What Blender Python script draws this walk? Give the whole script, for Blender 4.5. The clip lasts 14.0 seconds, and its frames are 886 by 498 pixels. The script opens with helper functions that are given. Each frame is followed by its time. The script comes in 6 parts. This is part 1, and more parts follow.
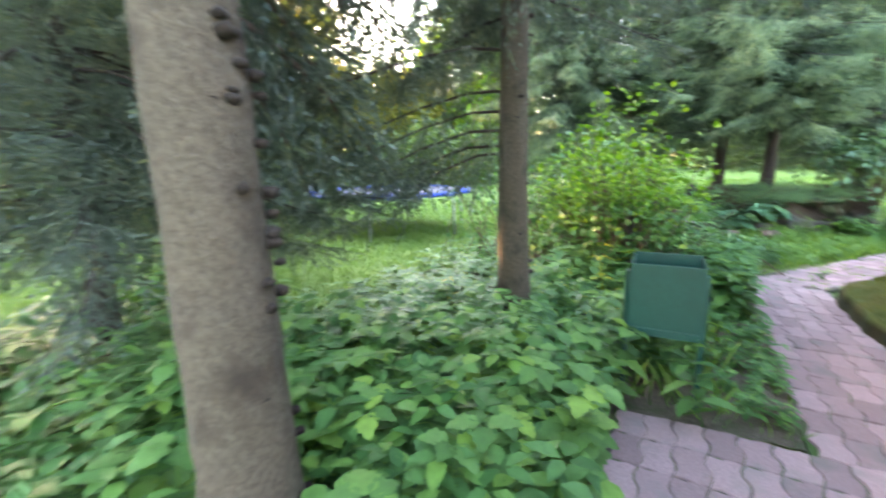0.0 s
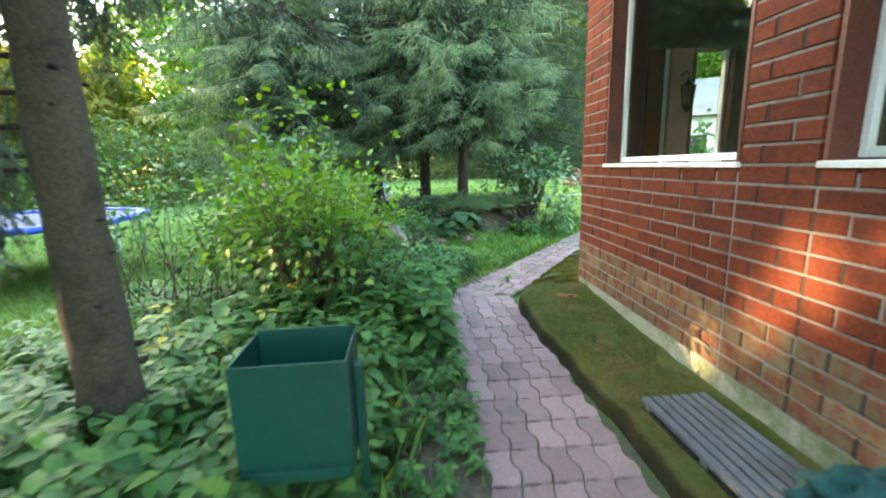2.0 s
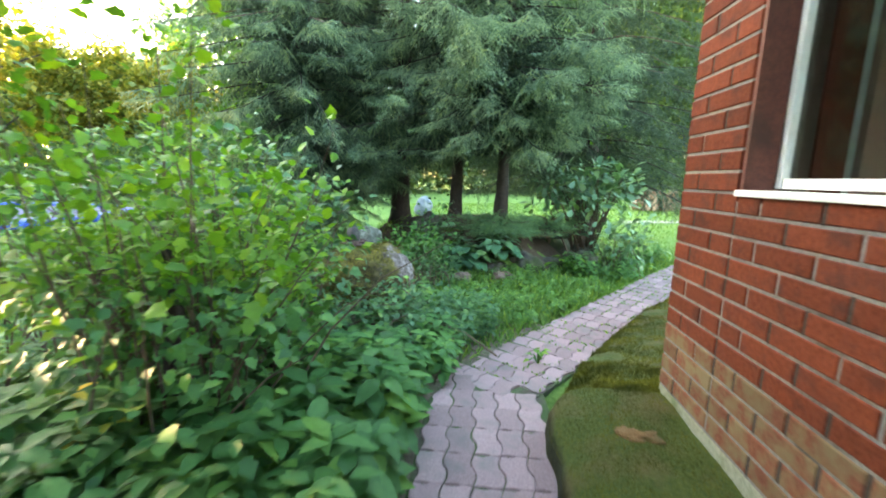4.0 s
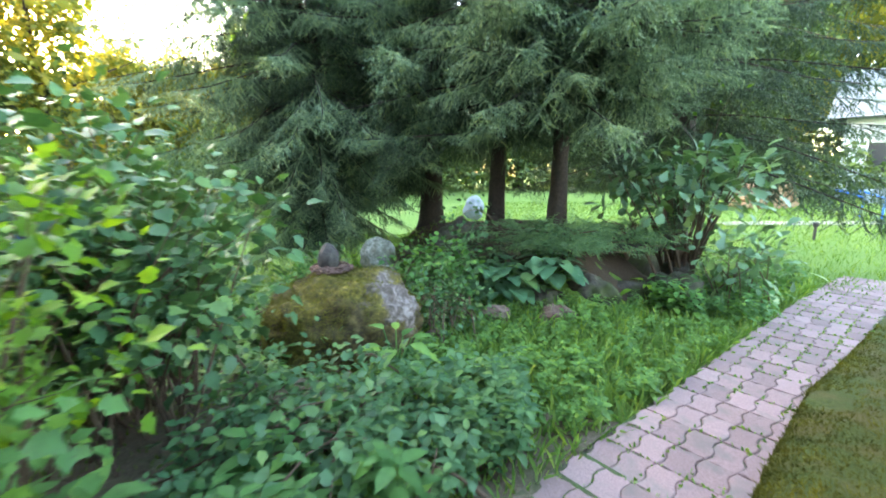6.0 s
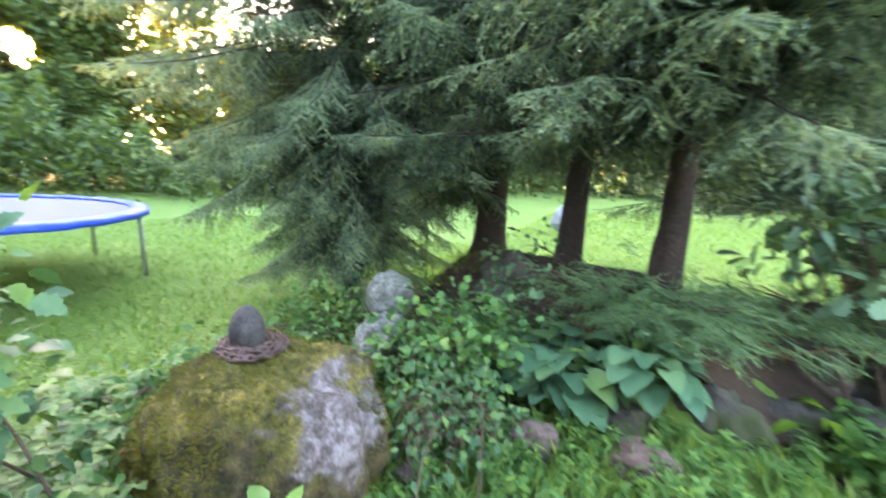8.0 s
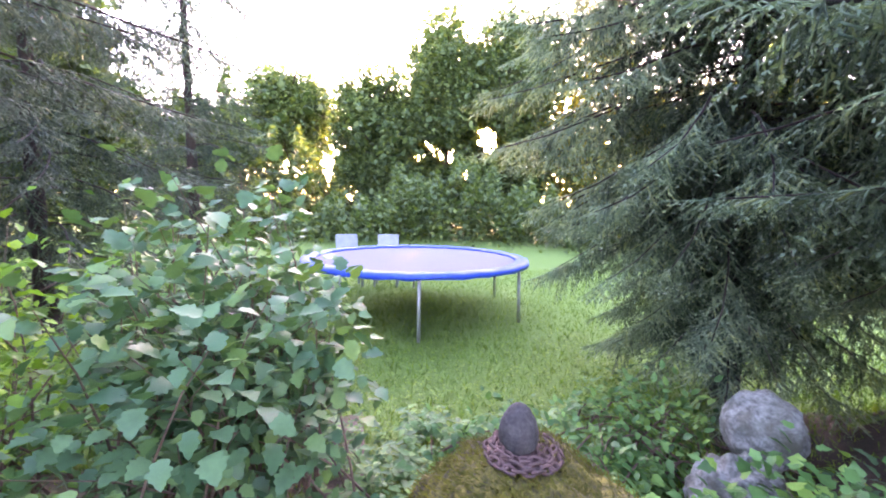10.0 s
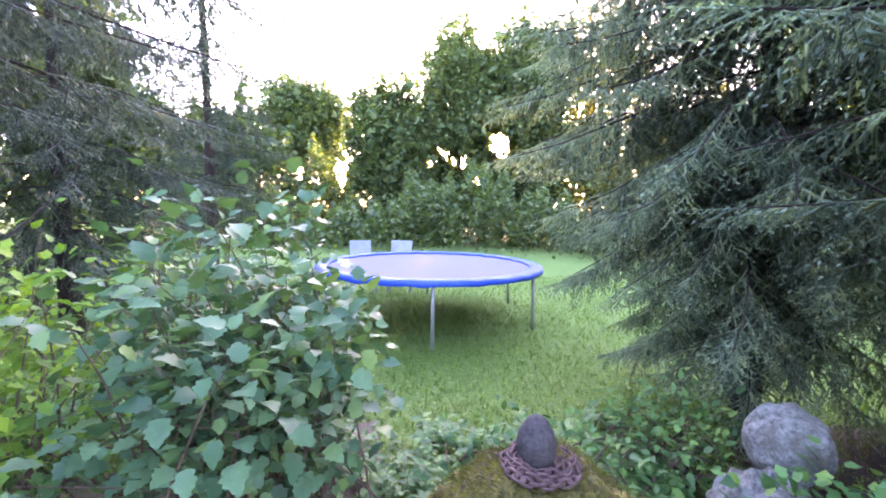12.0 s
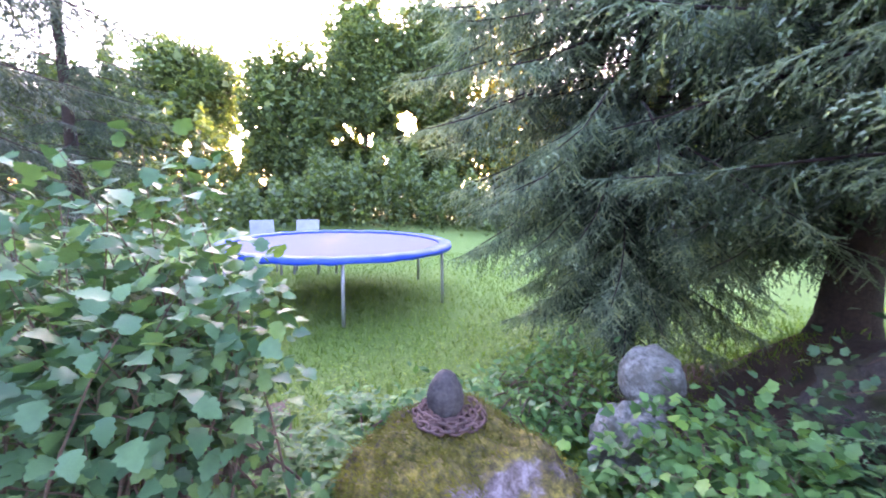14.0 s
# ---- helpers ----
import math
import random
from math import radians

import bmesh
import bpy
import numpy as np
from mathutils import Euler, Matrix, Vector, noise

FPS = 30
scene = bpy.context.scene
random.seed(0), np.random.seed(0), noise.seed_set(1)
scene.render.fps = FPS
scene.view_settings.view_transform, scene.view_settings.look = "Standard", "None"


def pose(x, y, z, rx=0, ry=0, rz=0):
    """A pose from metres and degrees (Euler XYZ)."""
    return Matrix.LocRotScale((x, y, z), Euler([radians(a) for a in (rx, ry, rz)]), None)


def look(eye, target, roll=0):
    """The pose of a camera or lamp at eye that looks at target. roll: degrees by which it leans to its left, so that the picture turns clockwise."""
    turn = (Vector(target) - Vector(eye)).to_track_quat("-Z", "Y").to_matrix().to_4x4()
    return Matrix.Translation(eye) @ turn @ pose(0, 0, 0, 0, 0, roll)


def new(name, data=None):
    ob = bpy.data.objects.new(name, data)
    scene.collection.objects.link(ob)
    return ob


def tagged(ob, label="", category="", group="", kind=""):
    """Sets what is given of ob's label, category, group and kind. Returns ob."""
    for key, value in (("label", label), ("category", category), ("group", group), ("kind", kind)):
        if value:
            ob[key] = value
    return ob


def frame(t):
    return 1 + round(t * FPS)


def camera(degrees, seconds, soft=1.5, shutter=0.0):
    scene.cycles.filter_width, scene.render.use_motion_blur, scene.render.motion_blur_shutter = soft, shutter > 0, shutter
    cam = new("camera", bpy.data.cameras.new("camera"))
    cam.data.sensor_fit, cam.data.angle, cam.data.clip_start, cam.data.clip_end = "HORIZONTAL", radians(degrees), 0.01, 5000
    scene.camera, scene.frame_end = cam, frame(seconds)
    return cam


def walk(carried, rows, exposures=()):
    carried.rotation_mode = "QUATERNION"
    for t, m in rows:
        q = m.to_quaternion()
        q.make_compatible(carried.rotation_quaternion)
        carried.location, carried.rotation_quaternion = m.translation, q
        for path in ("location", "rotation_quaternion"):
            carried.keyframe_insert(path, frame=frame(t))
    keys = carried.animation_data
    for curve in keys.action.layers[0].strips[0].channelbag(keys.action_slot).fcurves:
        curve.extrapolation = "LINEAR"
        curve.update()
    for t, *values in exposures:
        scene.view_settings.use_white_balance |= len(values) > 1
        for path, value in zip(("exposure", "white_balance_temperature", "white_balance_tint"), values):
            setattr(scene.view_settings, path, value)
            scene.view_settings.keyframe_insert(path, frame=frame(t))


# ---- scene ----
cam = camera(93.2, 14.0, soft=1.9, shutter=0.5)
SKY_STRENGTH, SUN_STRENGTH = 0.15, 1.0

EXPOSURES = ((0.0, 5.65, 7100, 18), (1.2, 5.35, 7100, 7), (2.2, 5.2, 7000, 3), (5.5, 5.2, 7000, 7), (7.5, 5.58, 7000, 21), (8.5, 5.55, 7300, 32), (9.0, 5.65, 8500, 53), (9.8, 5.45, 6700, 52), (11.3, 5.3, 6050, 52), (14.0, 5.35, 6050, 53))
PATH = [
    (0, (-0.592, -3.176, 1.189), (-1.574, -1.482, 0.779), -1.4),
    (0.5, (-0.573, -3.003, 1.186), (-1.168, -1.15, 0.725), -2.8),
    (1, (-0.457, -2.767, 1.192), (-0.83, -0.843, 0.79), -2.3),
    (1.5, (-0.37, -2.483, 1.164), (-0.365, -0.527, 0.746), -1.2),
    (2, (-0.282, -2.152, 1.201), (-0.17, -0.194, 0.811), -1.6),
    (2.5, (-0.169, -1.796, 1.192), (-0.22, 0.17, 0.825), -0.8),
    (2.7, (-0.129, -1.665, 1.192), (-0.178, 0.301, 0.829), -0.3),
    (4.8, (0.253, -0.075, 1.204), (-0.014, 1.879, 0.876), 2.4),
    (5, (0.259, 0.064, 1.217), (-0.093, 2.004, 0.883), 1.0),
    (5.5, (0.325, 0.476, 1.186), (-0.213, 2.384, 0.922), -0.7),
    (6, (0.368, 0.844, 1.158), (-0.084, 2.762, 0.814), 0.1),
    (6.5, (0.356, 1.24, 1.205), (-0.087, 3.155, 0.836), 0.0),
    (7, (0.412, 1.625, 1.237), (-0.238, 3.478, 0.858), 0.0),
    (7.5, (0.472, 1.954, 1.254), (-0.217, 3.784, 0.833), 2.1),
    (8, (0.421, 2.309, 1.315), (-0.462, 4.062, 0.932), 3.2),
    (8.5, (0.367, 2.555, 1.336), (-1.073, 3.91, 1.032), 1.9),
    (9, (0.343, 2.82, 1.4), (-1.496, 3.558, 1.128), 1.4),
    (11.5, (0.33, 2.849, 1.442), (-1.634, 3.17, 1.246), 1.0),
    (12, (0.333, 2.824, 1.45), (-1.626, 3.18, 1.261), 0.9),
    (12.5, (0.346, 2.817, 1.457), (-1.6, 3.237, 1.262), 0.7),
    (13, (0.362, 2.813, 1.444), (-1.556, 3.337, 1.225), 0.8),
    (13.5, (0.355, 2.806, 1.423), (-1.513, 3.473, 1.166), 0.8),
    (14, (0.386, 2.818, 1.401), (-1.443, 3.58, 1.126), 0.9),
]
walk(cam, [(t, look(eye, target, roll)) for t, eye, target, roll in PATH], EXPOSURES)

# ---------------------------------------------------------------- light
SUN_AZ, SUN_EL = -72.4, 8.5
SUN = Vector((math.cos(radians(SUN_EL)) * math.sin(radians(SUN_AZ)), math.cos(radians(SUN_EL)) * math.cos(radians(SUN_AZ)), math.sin(radians(SUN_EL))))
world = bpy.data.worlds.new("world")
scene.world = world
world.use_nodes = True
wn, wl = world.node_tree.nodes, world.node_tree.links
sky = wn.new("ShaderNodeTexSky")
sky.sky_type, sky.sun_disc = "NISHITA", False
sky.sun_elevation, sky.sun_rotation = radians(SUN_EL), radians(SUN_AZ)
sky.air_density, sky.dust_density, sky.ozone_density = 1.0, 2.5, 1.0
wl.new(sky.outputs[0], wn["Background"].inputs[0])
wn["Background"].inputs[1].default_value = SKY_STRENGTH
lamp = bpy.data.lights.new("sun", "SUN")
lamp.energy, lamp.angle, lamp.color = SUN_STRENGTH, radians(0.5), (1.0, 0.66, 0.36)
new("sun", lamp).matrix_world = look(SUN * 50, (0, 0, 0))

# ---------------------------------------------------------------- materials
def material(name):
    m = bpy.data.materials.new(name)
    m.use_nodes = True
    return m, m.node_tree.nodes, m.node_tree.links, m.node_tree.nodes["Principled BSDF"]


def ramp(nodes, *stops):
    r = nodes.new("ShaderNodeValToRGB")
    e = r.color_ramp.elements
    while len(e) < len(stops):
        e.new(0.5)
    for k, (p, c) in zip(e, stops):
        k.position, k.color = p, (*c, 1)
    return r


def noise_tex(nodes, links, scale, detail=4, rough=0.6, coords=None):
    n = nodes.new("ShaderNodeTexNoise")
    n.inputs["Scale"].default_value, n.inputs["Detail"].default_value, n.inputs["Roughness"].default_value = scale, detail, rough
    if coords:
        links.new(coords, n.inputs["Vector"])
    return n


def mix(nodes, links, fac, a, b, mode="MIX"):
    n = nodes.new("ShaderNodeMix")
    n.data_type, n.blend_type = "RGBA", mode
    for sock, v in ((n.inputs[0], fac), (n.inputs[6], a), (n.inputs[7], b)):
        if isinstance(v, bpy.types.NodeSocket):
            links.new(v, sock)
        elif isinstance(v, (int, float)):
            sock.default_value = v
        else:
            sock.default_value = (*v, 1)
    return n.outputs[2]


def surface(name, c1, c2, c3, coarse, fine, rough=0.8, bump=0.3, depth=0.01, metal=0.0, vary=0.0, spot=0.62):
    """A worn surface: two colours in fine grain, a third in coarse stains, relief from both."""
    m, n, l, p = material(name)
    co = n.new("ShaderNodeTexCoord").outputs["Object"]
    info = n.new("ShaderNodeObjectInfo")
    add = n.new("ShaderNodeVectorMath")
    add.operation = "MULTIPLY_ADD"
    l.new(info.outputs["Random"], add.inputs[0])
    add.inputs[1].default_value = (7.3, 3.1, 5.7) if vary else (0, 0, 0)
    l.new(co, add.inputs[2])
    co = add.outputs[0]
    f, g = noise_tex(n, l, fine, 5, 0.7, co), noise_tex(n, l, coarse, 4, 0.6, co)
    r1, r2 = ramp(n, (0.35, c1), (0.65, c2)), ramp(n, (spot - 0.1, (0, 0, 0)), (spot + 0.1, (1, 1, 1)))
    l.new(f.outputs[0], r1.inputs[0])
    l.new(g.outputs[0], r2.inputs[0])
    col = mix(n, l, r2.outputs[0], r1.outputs[0], c3)
    if vary:
        hv = n.new("ShaderNodeHueSaturation")
        mr = n.new("ShaderNodeMapRange")
        mr.inputs[3].default_value, mr.inputs[4].default_value = 1 - vary, 1 + vary
        l.new(info.outputs["Random"], mr.inputs[0])
        l.new(mr.outputs[0], hv.inputs["Value"])
        l.new(col, hv.inputs["Color"])
        col = hv.outputs[0]
    l.new(col, p.inputs["Base Color"])
    p.inputs["Roughness"].default_value, p.inputs["Metallic"].default_value = rough, metal
    b = n.new("ShaderNodeBump")
    b.inputs["Strength"].default_value, b.inputs["Distance"].default_value = bump, depth
    l.new(f.outputs[0], b.inputs["Height"])
    l.new(b.outputs[0], p.inputs["Normal"])
    return m


def leaf_material(name, dark, light, rough=0.45, through_light=0.35, tint=(1.0, 1.0, 0.35), clump=0.0):
    """Leaves that vary one by one, glossy above and letting light through."""
    m, n, l, p = material(name)
    geo, info = n.new("ShaderNodeNewGeometry"), n.new("ShaderNodeObjectInfo")
    add = n.new("ShaderNodeMath")
    add.operation = "ADD"
    l.new(geo.outputs["Random Per Island"], add.inputs[0])
    l.new(info.outputs["Random"], add.inputs[1])
    fr = n.new("ShaderNodeMath")
    fr.operation = "FRACT"
    l.new(add.outputs[0], fr.inputs[0])
    r = ramp(n, (0.0, dark), (0.75, light), (1.0, tuple(min(1, c * k) for c, k in zip(light, (1.5, 1.25, 0.8)))))
    if clump:
        big = noise_tex(n, l, clump, 2, 0.5, n.new("ShaderNodeTexCoord").outputs["Object"])
        wide = n.new("ShaderNodeMapRange")
        wide.inputs[1].default_value, wide.inputs[2].default_value = 0.36, 0.64
        l.new(big.outputs[0], wide.inputs[0])
        ml = n.new("ShaderNodeMath")
        ml.operation, ml.inputs[1].default_value = "MULTIPLY", 0.7
        l.new(wide.outputs[0], ml.inputs[0])
        ma = n.new("ShaderNodeMath")
        ma.operation, ma.inputs[1].default_value = "MULTIPLY_ADD", 0.3
        l.new(fr.outputs[0], ma.inputs[0])
        l.new(ml.outputs[0], ma.inputs[2])
        fr = ma
    l.new(fr.outputs[0], r.inputs[0])
    ns = noise_tex(n, l, 30, 3, 0.6, n.new("ShaderNodeTexCoord").outputs["Object"])
    col = mix(n, l, 0.35, r.outputs[0], ns.outputs[0], "OVERLAY")
    l.new(col, p.inputs["Base Color"])
    p.inputs["Roughness"].default_value = rough
    p.inputs["Specular IOR Level"].default_value = 0.3
    if through_light:
        t = n.new("ShaderNodeBsdfTranslucent")
        l.new(mix(n, l, 1.0, col, tint, "MULTIPLY"), t.inputs[0])
        s = n.new("ShaderNodeMixShader")
        s.inputs[0].default_value = through_light
        l.new(p.outputs[0], s.inputs[1])
        l.new(t.outputs[0], s.inputs[2])
        l.new(s.outputs[0], n["Material Output"].inputs[0])
    return m


BRICK = surface("red brick", (0.096, 0.021, 0.010), (0.146, 0.036, 0.018), (0.068, 0.022, 0.016), 9, 60, 0.75, 0.5, 0.004, vary=0.22, spot=0.6)
BRICK_DIRTY = surface("stained brick", (0.115, 0.038, 0.023), (0.165, 0.066, 0.040), (0.15, 0.115, 0.065), 12, 60, 0.85, 0.5, 0.004, vary=0.2, spot=0.5)
MORTAR = surface("grey mortar", (0.11, 0.108, 0.108), (0.20, 0.195, 0.195), (0.06, 0.05, 0.042), 5, 90, 0.95, 0.6, 0.004)
# colour of strips on the mortar that stand for the shade in empty joints
JOINT = surface("open joint", (0.022, 0.016, 0.014), (0.045, 0.034, 0.03), (0.03, 0.025, 0.02), 9, 60, 1.0, 0.5, 0.004)
PLINTH = surface("weathered plinth", (0.18, 0.20, 0.14), (0.30, 0.31, 0.25), (0.085, 0.115, 0.035), 4, 50, 0.9, 0.5, 0.006, spot=0.55)
PAVER = surface("pink concrete paver", (0.23, 0.155, 0.155), (0.33, 0.225, 0.225), (0.20, 0.165, 0.155), 6, 110, 0.9, 0.5, 0.003, vary=0.22)
SAND = surface("dirt in joints", (0.045, 0.04, 0.028), (0.09, 0.075, 0.052), (0.045, 0.085, 0.018), 5, 60, 1.0, 0.6, 0.01, spot=0.5)
SOIL = surface("damp soil", (0.085, 0.066, 0.045), (0.15, 0.118, 0.08), (0.06, 0.08, 0.03), 6, 50, 1.0, 0.9, 0.02)
LITTER = surface("needle litter", (0.035, 0.021, 0.013), (0.07, 0.042, 0.025), (0.03, 0.032, 0.015), 3, 60, 1.0, 0.9, 0.02)
LAWN = surface("mown lawn", (0.065, 0.13, 0.018), (0.12, 0.20, 0.03), (0.13, 0.20, 0.035), 0.6, 30, 1.0, 0.8, 0.03)
MOSS = surface("moss over concrete", (0.030, 0.046, 0.005), (0.072, 0.090, 0.009), (0.095, 0.078, 0.022), 4.0, 60, 1.0, 0.9, 0.014, spot=0.56)
CONCRETE = surface("old concrete", (0.12, 0.115, 0.09), (0.19, 0.18, 0.15), (0.07, 0.085, 0.035), 3.0, 60, 0.9, 0.5, 0.006)
DEAD_MOSS = surface("dead brown moss", (0.14, 0.07, 0.025), (0.22, 0.12, 0.05), (0.09, 0.07, 0.02), 20, 90, 1.0, 0.9, 0.008)
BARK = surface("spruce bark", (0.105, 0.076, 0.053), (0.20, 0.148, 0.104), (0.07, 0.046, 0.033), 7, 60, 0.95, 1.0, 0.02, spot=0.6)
# darker bark copy for one trunk, its shade put into the colour
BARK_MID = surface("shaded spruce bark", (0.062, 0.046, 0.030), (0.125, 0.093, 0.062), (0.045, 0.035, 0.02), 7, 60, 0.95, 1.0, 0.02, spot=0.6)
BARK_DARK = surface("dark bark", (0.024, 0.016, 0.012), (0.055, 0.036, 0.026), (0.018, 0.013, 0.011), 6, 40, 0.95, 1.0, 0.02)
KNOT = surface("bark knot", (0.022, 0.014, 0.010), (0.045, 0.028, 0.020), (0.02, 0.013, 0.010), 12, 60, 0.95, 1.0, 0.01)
TWIG = surface("twig bark", (0.07, 0.045, 0.03), (0.14, 0.09, 0.06), (0.05, 0.04, 0.02), 10, 60, 0.9, 0.4, 0.004)
DRY_TWIG = surface("dry twig", (0.13, 0.075, 0.04), (0.22, 0.13, 0.075), (0.09, 0.055, 0.03), 9, 60, 0.9, 0.4, 0.003)
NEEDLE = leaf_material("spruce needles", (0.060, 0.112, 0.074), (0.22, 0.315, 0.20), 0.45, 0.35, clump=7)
# pale green fronds, with the light on them added to the colour
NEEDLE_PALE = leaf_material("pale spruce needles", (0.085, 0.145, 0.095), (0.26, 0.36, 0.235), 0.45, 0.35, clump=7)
# darker needle copy: the shade inside the crowns is put into the colour
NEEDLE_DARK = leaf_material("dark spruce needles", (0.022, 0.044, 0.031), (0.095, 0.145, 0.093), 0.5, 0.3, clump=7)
NEEDLE_GREY = leaf_material("grey green needles", (0.060, 0.085, 0.072), (0.16, 0.20, 0.17), 0.6, 0.3, clump=7)
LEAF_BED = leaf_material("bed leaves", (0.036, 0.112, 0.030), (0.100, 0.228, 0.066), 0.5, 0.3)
LEAF_WEED = leaf_material("light weed leaves", (0.055, 0.14, 0.035), (0.13, 0.26, 0.07), 0.5, 0.35)
LEAF_BUSH = leaf_material("shrub leaves", (0.038, 0.104, 0.048), (0.092, 0.190, 0.082), 0.45, 0.3)
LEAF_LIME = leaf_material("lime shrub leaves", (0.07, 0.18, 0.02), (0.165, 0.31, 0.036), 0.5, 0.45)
LEAF_OAK = leaf_material("oak leaves", (0.085, 0.165, 0.095), (0.16, 0.27, 0.15), 0.35, 0.25)
LEAF_HOSTA = leaf_material("hosta leaves", (0.05, 0.125, 0.065), (0.09, 0.19, 0.10), 0.4, 0.2)
# the yellow of leaves lit from behind, put into the colour
LEAF_YELLOW = leaf_material("yellow backlit leaves", (0.20, 0.24, 0.02), (0.40, 0.38, 0.04), 0.5, 0.4)
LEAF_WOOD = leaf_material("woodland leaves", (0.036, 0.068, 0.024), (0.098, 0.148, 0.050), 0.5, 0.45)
# golden copy of the woodland leaves: sun glow and haze put into the colour
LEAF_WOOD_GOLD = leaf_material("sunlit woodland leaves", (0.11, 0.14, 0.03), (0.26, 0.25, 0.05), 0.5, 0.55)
FERN = leaf_material("juniper sprays", (0.065, 0.14, 0.065), (0.15, 0.265, 0.125), 0.5, 0.2)
GRASS = leaf_material("grass blades", (0.068, 0.15, 0.02), (0.145, 0.25, 0.04), 0.5, 0.45)
GRASS_TALL = leaf_material("tall grass", (0.082, 0.185, 0.042), (0.19, 0.31, 0.085), 0.5, 0.4)
MOSS_FUZZ = leaf_material("moss tufts", (0.046, 0.052, 0.008), (0.13, 0.128, 0.017), 0.9, 0.2, clump=5)
GREEN_PAINT = surface("dark green paint", (0.003, 0.052, 0.036), (0.004, 0.064, 0.044), (0.003, 0.042, 0.030), 5, 40, 0.45, 0.1, 0.002)
GRATE = surface("grey painted slats", (0.075, 0.082, 0.092), (0.125, 0.135, 0.15), (0.07, 0.065, 0.06), 5, 50, 0.6, 0.3, 0.003)
CLOTH = surface("teal cloth", (0.006, 0.045, 0.045), (0.012, 0.075, 0.07), (0.02, 0.03, 0.03), 8, 120, 0.9, 0.6, 0.006)
FRAME_WHITE = surface("white frame paint", (0.62, 0.64, 0.64), (0.74, 0.75, 0.74), (0.55, 0.56, 0.55), 4, 60, 0.5, 0.1, 0.002)
REVEAL = surface("brown stained wood", (0.085, 0.022, 0.014), (0.14, 0.035, 0.022), (0.06, 0.018, 0.012), 6, 60, 0.6, 0.3, 0.003)
INNER = surface("dark interior boards", (0.035, 0.022, 0.016), (0.06, 0.04, 0.028), (0.03, 0.02, 0.015), 3, 30, 0.7, 0.2, 0.004)
PLASTER_PINK = surface("pink brick pier", (0.36, 0.20, 0.17), (0.44, 0.27, 0.23), (0.34, 0.19, 0.16), 6, 60, 0.85, 0.3, 0.003)
ROOF = surface("grey roofing", (0.16, 0.16, 0.165), (0.24, 0.24, 0.245), (0.12, 0.13, 0.11), 2, 30, 0.85, 0.4, 0.01)
BLACK_METAL = surface("black metal", (0.012, 0.012, 0.013), (0.025, 0.025, 0.027), (0.02, 0.018, 0.015), 8, 60, 0.5, 0.2, 0.002)
STEEL = surface("galvanised steel", (0.30, 0.31, 0.32), (0.42, 0.43, 0.44), (0.22, 0.2, 0.18), 8, 60, 0.5, 0.1, 0.002, metal=0.6)
BLUE_PAD = surface("blue vinyl pad", (0.013, 0.052, 0.38), (0.022, 0.08, 0.47), (0.035, 0.10, 0.40), 4, 40, 0.5, 0.3, 0.004)
MAT_BED = surface("grey jump mat", (0.12, 0.12, 0.155), (0.17, 0.17, 0.215), (0.15, 0.15, 0.185), 4, 200, 0.95, 0.3, 0.002)
PLASTIC = surface("white plastic", (0.22, 0.245, 0.28), (0.28, 0.31, 0.35), (0.20, 0.22, 0.25), 5, 40, 0.45, 0.1, 0.002)
EGG = surface("dark grey stone", (0.026, 0.023, 0.022), (0.058, 0.051, 0.049), (0.11, 0.10, 0.09), 14, 70, 0.85, 0.8, 0.006, spot=0.66)
GRANITE = surface("pale granite", (0.070, 0.072, 0.058), (0.27, 0.275, 0.245), (0.07, 0.07, 0.045), 8, 34, 0.9, 0.8, 0.008, spot=0.58)
# dark mossy rock, darkened further to put the hollow's shade into the colour
DARKROCK = surface("mossy dark rock", (0.032, 0.028, 0.023), (0.085, 0.070, 0.060), (0.045, 0.058, 0.018), 5, 40, 0.95, 0.9, 0.015, spot=0.52)
REDROCK = surface("reddish rock", (0.085, 0.052, 0.042), (0.17, 0.115, 0.098), (0.055, 0.062, 0.022), 7, 50, 0.95, 0.9, 0.01)
RUST = surface("rusty chain iron", (0.065, 0.034, 0.028), (0.13, 0.075, 0.066), (0.04, 0.028, 0.026), 20, 90, 0.7, 0.5, 0.002, metal=0.3)
BLUE_METAL = surface("blue painted tube", (0.02, 0.14, 0.55), (0.03, 0.18, 0.65), (0.03, 0.12, 0.4), 6, 60, 0.5, 0.1, 0.002)
ZINC = surface("pale zinc tray", (0.36, 0.42, 0.46), (0.48, 0.53, 0.56), (0.30, 0.34, 0.36), 6, 60, 0.5, 0.1, 0.002, metal=0.3)
RUBBER = surface("black rubber", (0.018, 0.018, 0.018), (0.035, 0.035, 0.035), (0.05, 0.045, 0.04), 6, 60, 0.85, 0.2, 0.002)
RENDER_WALL = surface("white boarded wall", (0.60, 0.63, 0.66), (0.70, 0.73, 0.75), (0.50, 0.53, 0.55), 1.0, 20, 0.8, 0.2, 0.005)
GRAVEL = surface("pale gravel", (0.17, 0.17, 0.13), (0.26, 0.26, 0.20), (0.12, 0.16, 0.06), 3, 60, 1.0, 0.6, 0.01)
LOGS = surface("cut firewood", (0.20, 0.12, 0.07), (0.34, 0.22, 0.13), (0.10, 0.07, 0.05), 5, 40, 0.95, 0.5, 0.01)
GREYSTONE = surface("blue grey stone", (0.11, 0.135, 0.17), (0.20, 0.225, 0.26), (0.26, 0.28, 0.3), 4, 40, 0.9, 0.6, 0.01)

MAT_BED.node_tree.nodes["Principled BSDF"].inputs["Specular IOR Level"].default_value = 0.06
BLUE_PAD.node_tree.nodes["Principled BSDF"].inputs["Specular IOR Level"].default_value = 0.3
